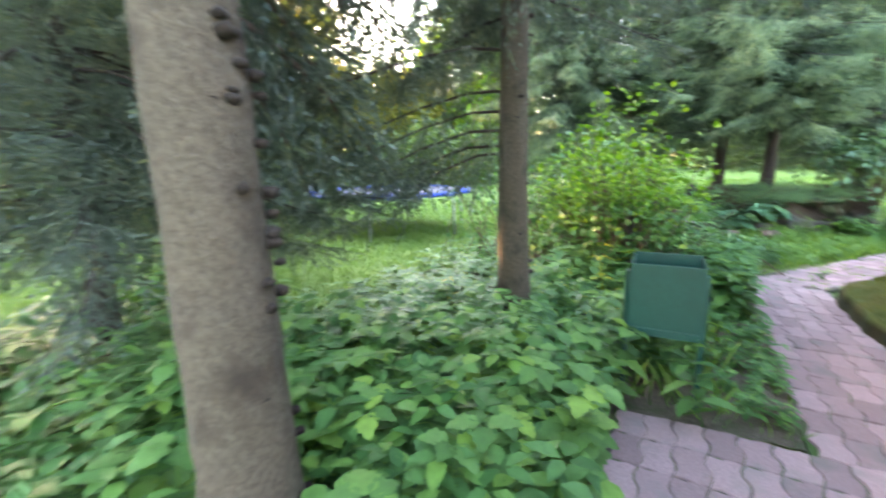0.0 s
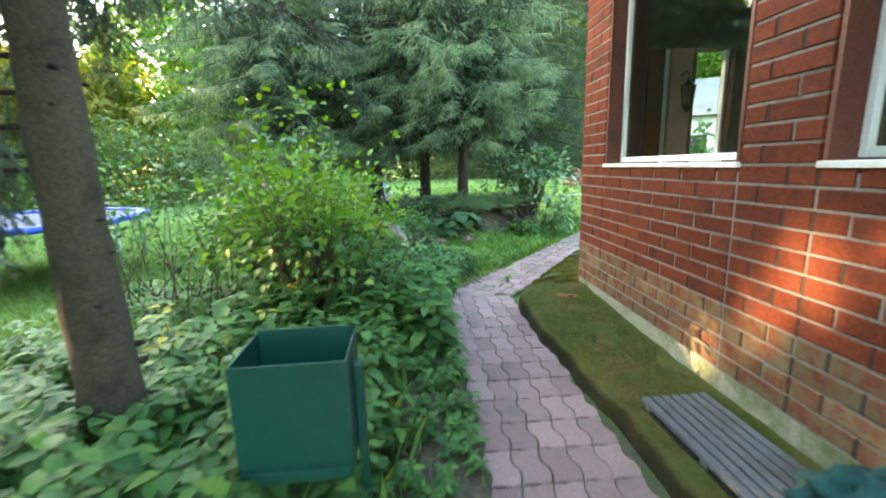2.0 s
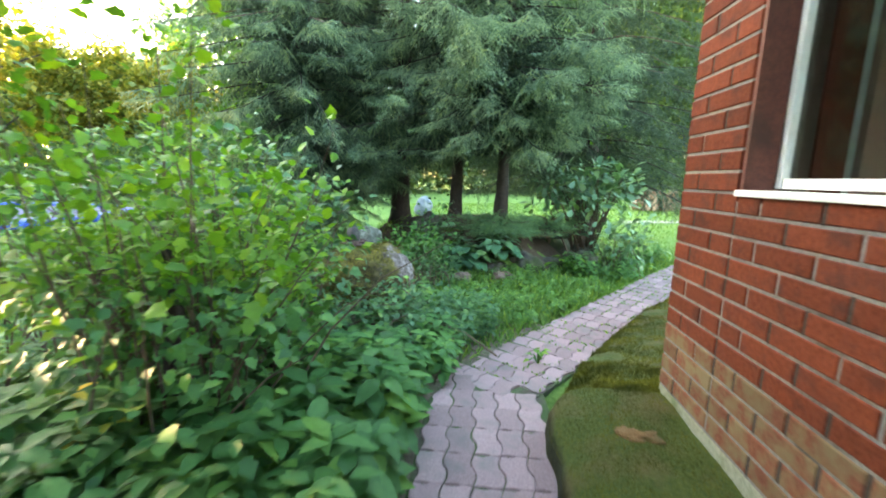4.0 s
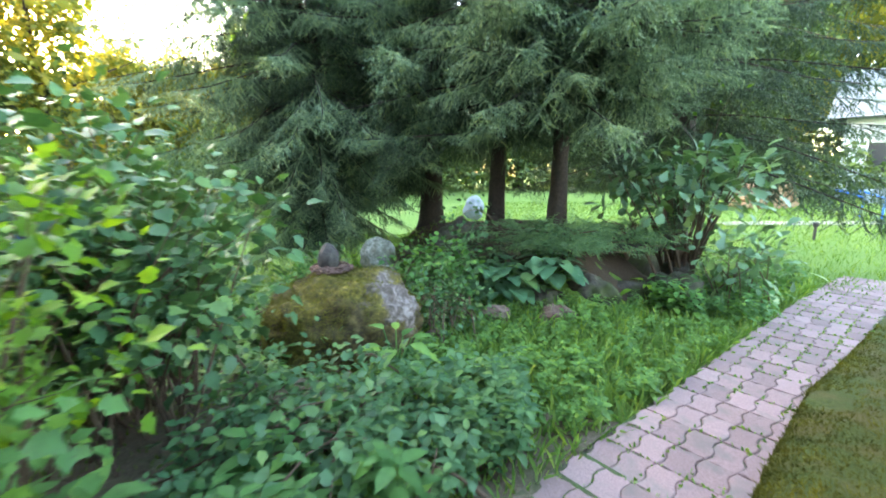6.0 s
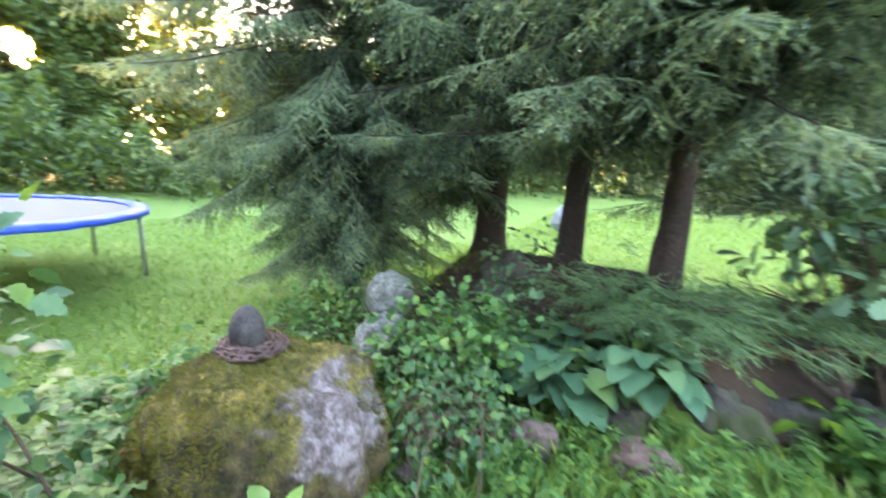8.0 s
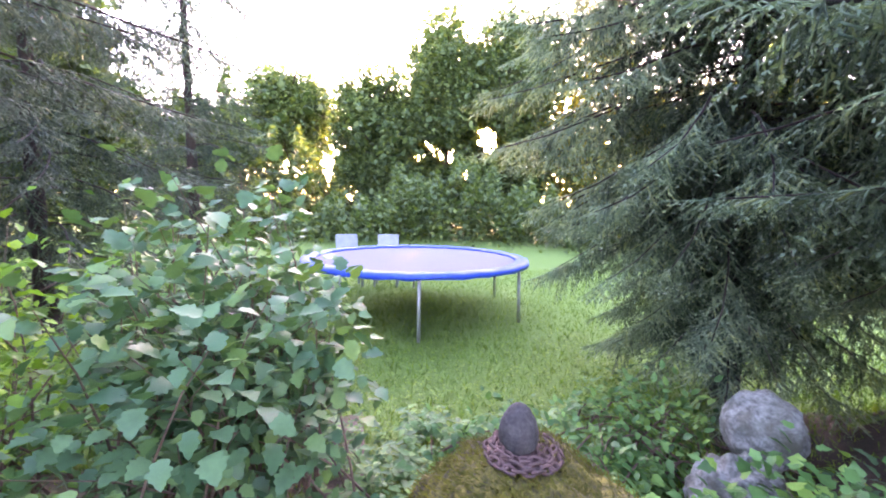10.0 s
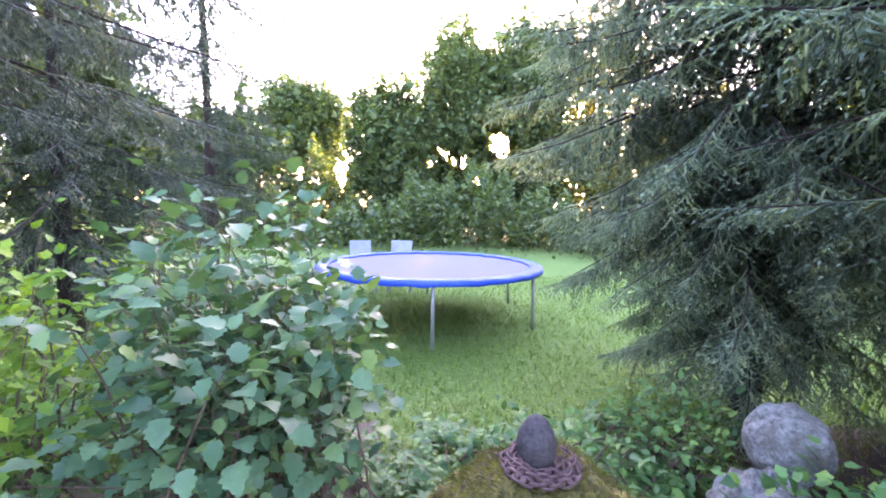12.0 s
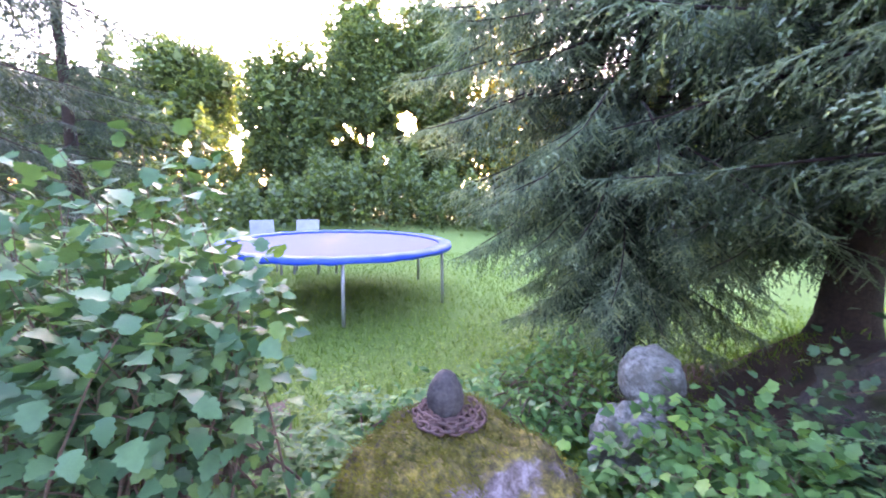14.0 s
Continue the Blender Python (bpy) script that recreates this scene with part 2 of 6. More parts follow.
for dull in (BRICK, BRICK_DIRTY, PAVER):
    dull.node_tree.nodes["Principled BSDF"].inputs["Specular IOR Level"].default_value = 0.15


LICHEN = (0.45, 0.0, 0.37)


def moss_boulder_material():
    """Granite with lichen, moss lying where the surface faces up."""
    m, n, l, p = material("boulder with moss and lichen")
    co = n.new("ShaderNodeTexCoord").outputs["Object"]
    a, b, c = noise_tex(n, l, 17, 8, 0.75, co), noise_tex(n, l, 5, 6, 0.7, co), noise_tex(n, l, 26, 7, 0.8, co)
    rock = ramp(n, (0.40, (0.05, 0.040, 0.032)), (0.50, (0.12, 0.092, 0.086)), (0.63, (0.25, 0.21, 0.215)))
    mossy = ramp(n, (0.38, (0.035, 0.028, 0.009)), (0.5, (0.10, 0.085, 0.016)), (0.62, (0.22, 0.17, 0.03)))
    brown = ramp(n, (0.40, (0.022, 0.016, 0.008)), (0.55, (0.075, 0.055, 0.018)), (0.66, (0.13, 0.10, 0.03)))
    l.new(a.outputs[0], rock.inputs[0])
    l.new(c.outputs[0], mossy.inputs[0])
    l.new(c.outputs[0], brown.inputs[0])
    # bare lichen-grey stone round one shoulder, brown moss in large patches, golden moss elsewhere
    far = n.new("ShaderNodeVectorMath")
    far.operation, far.inputs[1].default_value = "DISTANCE", LICHEN
    l.new(co, far.inputs[0])
    side = n.new("ShaderNodeMath")
    side.operation, side.inputs[1].default_value = "MULTIPLY_ADD", 0.75
    l.new(b.outputs[0], side.inputs[0])
    l.new(far.outputs["Value"], side.inputs[2])
    r = ramp(n, (0.555, (0, 0, 0)), (0.62, (1, 1, 1)))
    l.new(side.outputs[0], r.inputs[0])
    q = noise_tex(n, l, 3.2, 5, 0.65, co)
    r2 = ramp(n, (0.46, (0, 0, 0)), (0.56, (1, 1, 1)))
    l.new(q.outputs[0], r2.inputs[0])
    l.new(mix(n, l, r.outputs[0], rock.outputs[0], mix(n, l, r2.outputs[0], mossy.outputs[0], brown.outputs[0])), p.inputs["Base Color"])
    p.inputs["Roughness"].default_value = 0.95
    bp = n.new("ShaderNodeBump")
    bp.inputs["Strength"].default_value, bp.inputs["Distance"].default_value = 1.0, 0.012
    l.new(a.outputs[0], bp.inputs["Height"])
    l.new(bp.outputs[0], p.inputs["Normal"])
    return m


BOULDER = moss_boulder_material()


def glass_material():
    m, n, l, p = material("window glass")
    n.remove(p)
    t, g, s, f = n.new("ShaderNodeBsdfTransparent"), n.new("ShaderNodeBsdfGlossy"), n.new("ShaderNodeMixShader"), n.new("ShaderNodeLayerWeight")
    t.inputs[0].default_value = (0.88, 0.91, 0.89, 1)
    g.inputs["Roughness"].default_value = 0.01
    r = ramp(n, (0.0, (0.05, 0.05, 0.05)), (0.55, (0.09, 0.09, 0.09)), (1.0, (0.6, 0.6, 0.6)))
    l.new(f.outputs["Facing"], r.inputs[0])
    l.new(r.outputs[0], s.inputs[0])
    l.new(t.outputs[0], s.inputs[1])
    l.new(g.outputs[0], s.inputs[2])
    l.new(s.outputs[0], n["Material Output"].inputs[0])
    return m


GLASS = glass_material()

# ---------------------------------------------------------------- building blocks
RNG = np.random.default_rng(7)


def mesh_object(name, mesh, mat, parent=None, label="", smooth=False):
    mesh.materials.append(mat)
    if smooth:
        mesh.shade_smooth()
    ob = new(name, mesh)
    if parent:
        ob.parent = parent
    if label:
        tagged(ob, label)
    return ob


def part(name, bm, mat, parent=None, label="", smooth=False):
    mesh = bpy.data.meshes.new(name)
    bm.to_mesh(mesh)
    bm.free()
    return mesh_object(name, mesh, mat, parent, label, smooth)


def thing(name, label, category, at=(0, 0, 0), turn=0.0, group="", kind=""):
    ob = new(name)
    ob.matrix_basis = pose(*at, 0, 0, turn)
    return tagged(ob, label, category, group, kind)


def box(bm, x0, x1, y0, y1, z0, z1, bevel=0.0, turn=None):
    r = bmesh.ops.create_cube(bm, size=1)
    for v in r["verts"]:
        v.co = Vector((x0 + (v.co.x + 0.5) * (x1 - x0), y0 + (v.co.y + 0.5) * (y1 - y0), z0 + (v.co.z + 0.5) * (z1 - z0)))
    if turn:
        bmesh.ops.transform(bm, matrix=turn, verts=r["verts"])
    if bevel:
        es = list({e for v in r["verts"] for e in v.link_edges})
        bmesh.ops.bevel(bm, geom=es, offset=bevel, segments=2, affect="EDGES", profile=0.6)
    return bm


def boxes(*rows, bevel=0.0):
    bm = bmesh.new()
    for r in rows:
        box(bm, *r, bevel=bevel)
    return bm


def tube(bm, points, radii, sides=8, caps=True):
    """A tapered tube along points."""
    pts = [Vector(p) for p in points]
    if not hasattr(radii, "__len__"):
        radii = [radii] * len(pts)
    rings = []
    for i, (p, r) in enumerate(zip(pts, radii)):
        d = (pts[min(i + 1, len(pts) - 1)] - pts[max(i - 1, 0)]).normalized()
        q = d.to_track_quat("Z", "X")
        rings.append([bm.verts.new(p + q @ Vector((r * math.cos(a), r * math.sin(a), 0))) for a in (2 * math.pi * k / sides for k in range(sides))])
    for a, b in zip(rings, rings[1:]):
        for k in range(sides):
            bm.faces.new((a[k], a[(k + 1) % sides], b[(k + 1) % sides], b[k]))
    if caps:
        bm.faces.new(rings[0][::-1])
        bm.faces.new(rings[-1])
    return bm


def raw_mesh(name, verts, tris):
    """A mesh of triangles from two arrays."""
    mesh = bpy.data.meshes.new(name)
    v, t = np.asarray(verts, np.float32), np.asarray(tris, np.int32)
    mesh.vertices.add(len(v))
    mesh.vertices.foreach_set("co", v.ravel())
    mesh.loops.add(t.size)
    mesh.loops.foreach_set("vertex_index", t.ravel())
    mesh.polygons.add(len(t))
    mesh.polygons.foreach_set("loop_start", np.arange(0, t.size, 3, dtype=np.int32))
    mesh.update(calc_edges=True)
    return mesh


def scatter(template, places, frames_, sizes):
    """Copies of a template (verts, tris) at places, turned by 3x3 frames, scaled."""
    v, t = np.asarray(template[0], float), np.asarray(template[1], int)
    n = len(places)
    out = np.einsum("nij,kj->nki", np.asarray(frames_), v) * np.asarray(sizes).reshape(-1, 1, 1) + np.asarray(places)[:, None, :]
    tri = t[None] + (np.arange(n) * len(v))[:, None, None]
    return out.reshape(-1, 3), tri.reshape(-1, 3)


def merged(*pairs):
    vs, ts, k = [], [], 0
    for v, t in pairs:
        vs.append(np.asarray(v)), ts.append(np.asarray(t) + k)
        k += len(v)
    return np.concatenate(vs), np.concatenate(ts)


def axes(forward, up=None, roll=None):
    """Frames whose y runs along forward and z near up."""
    f = np.asarray(forward, float)
    f = f / np.linalg.norm(f, axis=1, keepdims=True)
    u = np.tile((0.0, 0.0, 1.0), (len(f), 1)) if up is None else np.asarray(up, float)
    x = np.cross(f, u)
    bad = np.linalg.norm(x, axis=1) < 1e-4
    x[bad] = (1, 0, 0)
    x /= np.linalg.norm(x, axis=1, keepdims=True)
    z = np.cross(x, f)
    if roll is not None:
        c, s = np.cos(roll)[:, None], np.sin(roll)[:, None]
        x, z = x * c + z * s, z * c - x * s
    return np.stack((x, f, z), axis=2)


def leaf_template(outline, fold=0.12, droop=0.15):
    """A leaf of length 1 along y: half outline points (w, y) from base to tip, folded at the rib."""
    v, t = [], []
    for w, y in outline:
        z = -droop * y * y
        v += [(-w, y, z + fold * w), (0, y, z), (w, y, z + fold * w)]
    for i in range(len(outline) - 1):
        a, b = 3 * i, 3 * i + 3
        for p, q in ((0, 1), (1, 2)):
            t += [(a + p, a + q, b + q), (a + p, b + q, b + p)]
    return np.array(v), np.array(t)


OVAL = leaf_template(((0.0, 0.0), (0.26, 0.30), (0.22, 0.64), (0.0, 1.0)), 0.25, 0.25)
LOBED = leaf_template(((0.02, 0.0), (0.30, 0.10), (0.34, 0.22), (0.28, 0.30), (0.46, 0.46), (0.33, 0.55), (0.36, 0.66), (0.20, 0.74), (0.17, 0.86), (0.0, 1.0)), 0.2, 0.3)
TOOTHED = leaf_template(((0.03, 0.0), (0.33, 0.16), (0.26, 0.32), (0.42, 0.50), (0.20, 0.72), (0.0, 1.0)), 0.2, 0.3)
OAKLEAF = leaf_template(((0.02, 0.0), (0.12, 0.15), (0.09, 0.25), (0.21, 0.38), (0.16, 0.46), (0.30, 0.62), (0.22, 0.70), (0.27, 0.82), (0.13, 0.93), (0.0, 1.0)), 0.18, 0.25)
HOSTA = leaf_template(((0.03, 0.0), (0.34, 0.06), (0.46, 0.24), (0.45, 0.45), (0.32, 0.70), (0.14, 0.90), (0.0, 1.0)), 0.25, 0.40)
POINTED = leaf_template(((0.02, 0.0), (0.17, 0.14), (0.23, 0.34), (0.17, 0.64), (0.06, 0.88), (0.0, 1.0)), 0.3, 0.4)
SMALL = leaf_template(((0.0, 0.0), (0.30, 0.4), (0.0, 1.0)), 0.2, 0.2)
FAR = (np.array(((0, 0, 0), (0.34, 0.45, 0.08), (0, 1, -0.1), (-0.34, 0.5, 0.08))), np.array(((0, 1, 2), (0, 2, 3))))
BLADE = (np.array(((-0.045, 0, 0), (0.045, 0, 0), (0.0, 0.12, 0.62), (0, 0.38, 1.0))), np.array(((0, 1, 2), (0, 2, 3))))


BLADE_THIN = (BLADE[0] * (0.45, 1, 1), BLADE[1])


def frond(seed, fingers, per, main, thick, long, wide, lean=50.0, sag=0.25, size=0.40):
    """A spruce frond of length 1 along y: a stem and side shoots, each a slim core bristling with needles."""
    r = np.random.default_rng(seed)
    lines = [((0, 0, 0), (0, 1, 0), main)]
    for i in range(fingers):
        y = 0.08 + 0.80 * i / fingers
        s = 1 if i % 2 else -1
        ln = (size * (1 - y) + 0.13) * r.uniform(0.75, 1.25)
        a = radians(r.uniform(lean - 9, lean + 9))
        lines.append(((0, y, 0), (s * ln * math.sin(a), y + ln * math.cos(a), -ln * r.uniform(0.2, 1.6) * sag), per))
    v, t = [], []
    for p, q, n in lines:
        p, q = np.array(p, float), np.array(q, float)
        d = (q - p) / np.linalg.norm(q - p)
        x = np.cross(d, (0.1, 0.2, 1.0))
        x /= np.linalg.norm(x)
        z = np.cross(x, d)
        b = len(v)
        v += [p + (x * math.cos(a) + z * math.sin(a)) * thick for a in (0, 2.1, 4.2)] + [q]
        t += [(b, b + 1, b + 3), (b + 1, b + 2, b + 3), (b + 2, b, b + 3)]
        for k in range(n):
            a = k * 2.4 + r.uniform(-0.4, 0.4)
            side = x * math.cos(a) + z * math.sin(a)
            o = p + (q - p) * ((k + 0.6) / n)
            tip = o + (side * 0.62 + d * 0.85) * long * r.uniform(0.8, 1.25)
            w = np.cross(side, d) * wide
            b = len(v)
            v += [o - w, o + w, tip]
            t.append((b, b + 1, b + 2))
    return np.array(v), np.array(t)


FRONDS = [frond(k, 7, 7, 11, 0.017, 0.060, 0.019, 44.0, 0.5, 0.46) for k in (1, 2, 3)]
FRONDS_NEAR = [frond(k, 8, 13, 20, 0.014, 0.056, 0.013, 44.0, 0.5, 0.46) for k in (7, 8, 9)]
PENDENTS = [frond(k, 4, 5, 9, 0.010, 0.055, 0.016, 20.0, 0.3, 0.32) for k in (4, 5, 6)]


RIDGE = ((-1.15, 6.45, 0.56), (-0.1, 5.5, 0.70), (0.5, 5.22, 0.76), (0.95, 5.5, 0.45))


def mound_height(x, y):
    """The raised bed under the spruces, along a bent ridge."""
    best = 0.0
    for (ax, ay, ah), (bx, by, bh) in zip(RIDGE, RIDGE[1:]):
        dx, dy = bx - ax, by - ay
        k = min(1, max(0, ((x - ax) * dx + (y - ay) * dy) / (dx * dx + dy * dy)))
        d2 = (x - ax - k * dx) ** 2 + (y - ay - k * dy) ** 2
        best = max(best, (ah + (bh - ah) * k) * math.exp(-d2 / 0.27))
    return best


def g(x, y):
    """Height of the ground: level by the house, falling a little to the lawn, rising far off to the north-east."""
    s = (x - 2) * 0.5 + (y - 6) * 0.85
    a = min(1, max(0, (y - 1.2) / 1.4))
    west = min(1, max(0, (-x - 1.2) / 1.8))
    z = -0.06 * a - 0.075 * west * min(1, max(0, (y + 3) / 3))
    if s > 2:
        z += 0.055 * min(s - 2, 9)
    return z + mound_height(x, y)


GV = np.vectorize(g)

# ---------------------------------------------------------------- ground
def ground_sheet():
    """One sheet to the horizon, finer near the path."""
    def ticks(a, b, step):
        inner = list(np.arange(a, b + 1e-6, step))
        lo, hi, d = [a], [b], step
        while hi[-1] < 900:
            d *= 1.5
            lo.append(lo[-1] - d), hi.append(hi[-1] + d)
        return np.array(sorted(set(lo[1:])) + inner + hi[1:])
    xs, ys = ticks(-9, 9, 0.25), ticks(-6, 15, 0.25)
    X, Y = np.meshgrid(xs, ys, indexing="ij")
    Z = GV(X, Y) + 0.02 * np.sin(X * 1.7 + 0.6) * np.cos(Y * 1.3) - 0.02
    Z -= 0.06 * ((X > -0.9) & (X < 1.2) & (Y < 1.6) & (Y > -7))
    n, m = X.shape
    i = np.arange(n * m).reshape(n, m)
    a, b, c, d = i[:-1, :-1].ravel(), i[1:, :-1].ravel(), i[1:, 1:].ravel(), i[:-1, 1:].ravel()
    mesh = raw_mesh("ground", np.stack((X.ravel(), Y.ravel(), Z.ravel()), 1), np.concatenate((np.stack((a, b, c), 1), np.stack((a, c, d), 1))))
    return tagged(mesh_object("ground", mesh, LAWN, smooth=True), "green mown lawn rolling out to the woods", "lawn", kind="structure")


def sheet(name, mat, outline_fn, nu, nv, label, category, lift=0.0, rough=0.012):
    """A strip of ground: outline_fn(u, v) gives x, y, z."""
    v = np.array([outline_fn(a / nu, b / nv) for a in range(nu + 1) for b in range(nv + 1)], float)
    v[:, 2] += lift + np.array([rough * noise.fractal(Vector((x * 5, y * 5, 0)), 1.0, 2.0, 3) for x, y, _ in v])
    i = np.arange((nu + 1) * (nv + 1)).reshape(nu + 1, nv + 1)
    a, b, c, d = i[:-1, :-1].ravel(), i[1:, :-1].ravel(), i[1:, 1:].ravel(), i[:-1, 1:].ravel()
    mesh = raw_mesh(name, v, np.concatenate((np.stack((a, b, c), 1), np.stack((a, c, d), 1))))
    return tagged(mesh_object(name, mesh, mat, smooth=True), label, category, kind="structure")


ground_sheet()


def bed_xyz(u, v):
    y = -5.5 + 8.4 * u
    east = -0.80 if y < -1.17 else (-0.06 if y < 1.4 else float(np.interp(y, (1.4, 1.93, 2.53, 3.0), (-0.07, 0.16, 0.52, 0.86))))
    west = -2.5 + 0.35 * math.sin(y * 1.3)
    x = west + (east - west) * v
    front = min(1, max(0, (y + 1.12) / 0.35)) if y > -1.2 and x > -0.9 else 1
    return x, y, g(x, y) - 0.022 + front * (0.035 * math.sin(math.pi * min(1, v * 1.05)) + 0.03)


sheet("soil_bed", SOIL, bed_xyz, 90, 24, "damp brown soil bed beside the paved path", "soil", rough=0.02)


def mound_xyz(u, v):
    a, k = 2 * math.pi * u, math.sqrt(v)
    x, y = 0.15 + 2.35 * k * math.cos(a), 5.75 + 1.25 * k * math.sin(a)
    return x, y, g(x, y) + 0.03 * (1 - v) - 0.015 * v


sheet("rock_mound", LITTER, mound_xyz, 60, 50, "low brown mound of needle litter under the spruces", "mound", rough=0.03)


def apron_xyz(u, v):
    pts = ((-6.0, 0.64), (-1.3, 0.64), (-0.6, 0.62), (0.2, 0.56), (0.9, 0.52), (1.2, 0.55), (1.36, 0.66))
    y = -6.0 + 7.36 * u
    e = np.interp(y, [p[0] for p in pts], [p[1] for p in pts]) + 0.012 * math.sin(y * 9) + 0.008 * math.sin(y * 23)
    z1 = 0.105 + 0.06 * max(0, min(1, y / 1.3))
    if v < 0.08:
        return e - 0.015, y, -0.03
    if v < 0.16:
        return e, y, z1 * 0.55
    w = (v - 0.16) / 0.84
    return e + 0.02 + (1.125 - e - 0.02) * w, y, z1 * (0.86 + 0.14 * min(1, w * 6))


sheet("moss_apron", MOSS, lambda u, v: apron_xyz(0.60 + 0.40 * u, v), 80, 24, "thick olive moss over the concrete apron along the brick wall", "moss", rough=0.008)
sheet("concrete_apron", CONCRETE, lambda u, v: apron_xyz(0.60 * u, v), 60, 14, "old grey concrete apron with green stains below the wall", "apron", rough=0.004)


def verge_xyz(u, v):
    """Moss beyond the corner of the house, beside the slanting path."""
    pts = ((0.60, 1.31), (0.70, 1.56), (0.92, 2.06), (1.32, 2.68), (1.89, 3.48), (2.60, 4.28), (3.42, 5.25), (4.3, 6.2))
    k = u * (len(pts) - 1)
    i = min(int(k), len(pts) - 2)
    p = Vector(pts[i]).lerp(Vector(pts[i + 1]), k - i)
    q = Vector((1.125 + 5 * u, 1.335 + 0.05 * min(1, u * 6)))
    w = p.lerp(q, v)
    return w.x, w.y, g(w.x, w.y) + 0.01 - 0.055 * (1 - min(1, u * 8)) + 0.16 * min(1, v * 2.2) * (1 - 0.5 * u) + 0.03 * min(1, v * 12)


sheet("moss_verge", MOSS, verge_xyz, 50, 24, "mossy olive verge between the path and the house corner", "moss", rough=0.012)

# ---------------------------------------------------------------- house
WX, Y1 = 1.12, 1.39
COURSE, SILL, TOP = 0.08, 1.17, 2.65
PIERS = ((0.96, 1.39), (-0.75, -0.37), (-2.46, -2.08), (-4.17, -3.79), (-5.9, -5.5))
BAYS = ((-0.37, 0.96), (-2.08, -0.75), (-3.79, -2.46), (-5.5, -4.17))
wall_bed = boxes((WX + 0.005, WX + 0.13, -5.9, Y1 - 0.012, 0.20, SILL - 0.03))
for a, b in PIERS:
    box(wall_bed, WX + 0.005, WX + 0.13, a + 0.012, b - 0.012, SILL - 0.03, TOP)
box(wall_bed, WX + 0.005, WX + 0.13, -5.9, Y1 - 0.012, TOP, 2.9)
wall_west = tagged(part("wall_west", wall_bed, MORTAR), "red brick house wall with pale grey mortar joints", "wall", kind="structure")
part("plinth", boxes((WX + 0.004, WX + 0.13, -5.9, Y1 - 0.004, -0.1, 0.205), bevel=0.004), PLINTH, wall_west, "pale stained concrete plinth")
wall_north = boxes((WX + 0.01, 1.57, Y1 - 0.13, Y1 - 0.012, -0.1, 2.9), (2.26, 7.0, Y1 - 0.13, Y1 - 0.012, -0.1, 2.9), (1.57, 2.26, Y1 - 0.13, Y1 - 0.012, -0.1, SILL), (1.57, 2.26, Y1 - 0.13, Y1 - 0.012, 2.05, 2.9))
wall_north = tagged(part("wall_north", wall_north, BRICK), "red brick house end wall with a veranda window", "wall", kind="structure")
# wall out of view; its opening is added to let light onto the pier
tagged(part("wall_east", boxes((7.0, 7.13, -5.9, -3.2, -0.1, 2.9), (7.0, 7.13, -0.4, Y1, -0.1, 2.9), (7.0, 7.13, -3.2, -0.4, -0.1, 0.9), (7.0, 7.13, -3.2, -0.4, 2.3, 2.9)), BRICK), "unseen red brick veranda wall, wide opening added to light the inner pier", "wall", kind="structure")
tagged(part("wall_south", boxes((WX + 0.13, 7.0, -6.0, -5.9, -0.1, 2.9)), BRICK), "plain red brick house wall", "wall", kind="structure")
tagged(part("floor", boxes((WX + 0.13, 7.0, -5.9, Y1 - 0.13, 0.1, 0.2)), INNER), "dark boarded veranda floor", "floor", kind="structure")
tagged(part("ceiling", boxes((WX + 0.13, 7.0, -5.9, Y1 - 0.13, 2.7, 2.78)), INNER), "dark boarded veranda ceiling", "ceiling", kind="structure")
roof = bmesh.new()
lo = [roof.verts.new(p) for p in ((0.85, -6.3, 2.9), (7.5, -6.3, 2.9), (7.5, 1.7, 2.9), (0.85, 1.7, 2.9))]
hi = [roof.verts.new(p) for p in ((4.1, -4.0, 4.9), (4.1, -0.8, 4.9))]
for f in ((lo[0], lo[1], hi[0]), (lo[1], lo[2], hi[1], hi[0]), (lo[2], lo[3], hi[1]), (lo[3], lo[0], hi[0], hi[1]), (lo[3], lo[2], lo[1], lo[0])):
    roof.faces.new(f)
tagged(part("roof", roof, ROOF), "grey hipped house roof with overhanging eaves", "roof", kind="structure")


# boards added over the lit brick; the interior's shade is in their colour
tagged(part("lining", boxes((WX + 0.13, 1.56, Y1 - 0.15, Y1 - 0.132, 0.2, 2.7), (2.27, 7.0, Y1 - 0.15, Y1 - 0.132, 0.2, 2.7), (1.56, 2.27, Y1 - 0.15, Y1 - 0.132, 2.05, 2.7), bevel=0.002), INNER), "dark boards added inside the veranda, interior shade put into their colour", "lining", kind="structure")


def brick_mesh(length, height, depth=0.05, c=0.004):
    """A brick lying along y, its worn face towards -x."""
    L, H = length / 2, height / 2
    v = [(0, -L + c, -H + c), (0, L - c, -H + c), (0, L - c, H - c), (0, -L + c, H - c),
         (c, -L, -H), (c, L, -H), (c, L, H), (c, -L, H), (depth, -L, -H), (depth, L, -H), (depth, L, H), (depth, -L, H)]
    f = [(3, 2, 1, 0)]
    for a in (0, 4):
        f += [(a + k, a + (k + 1) % 4, a + 4 + (k + 1) % 4, a + 4 + k) for k in range(4)]
    m = bpy.data.meshes.new("brick")
    m.from_pydata(v, [], f)
    return m


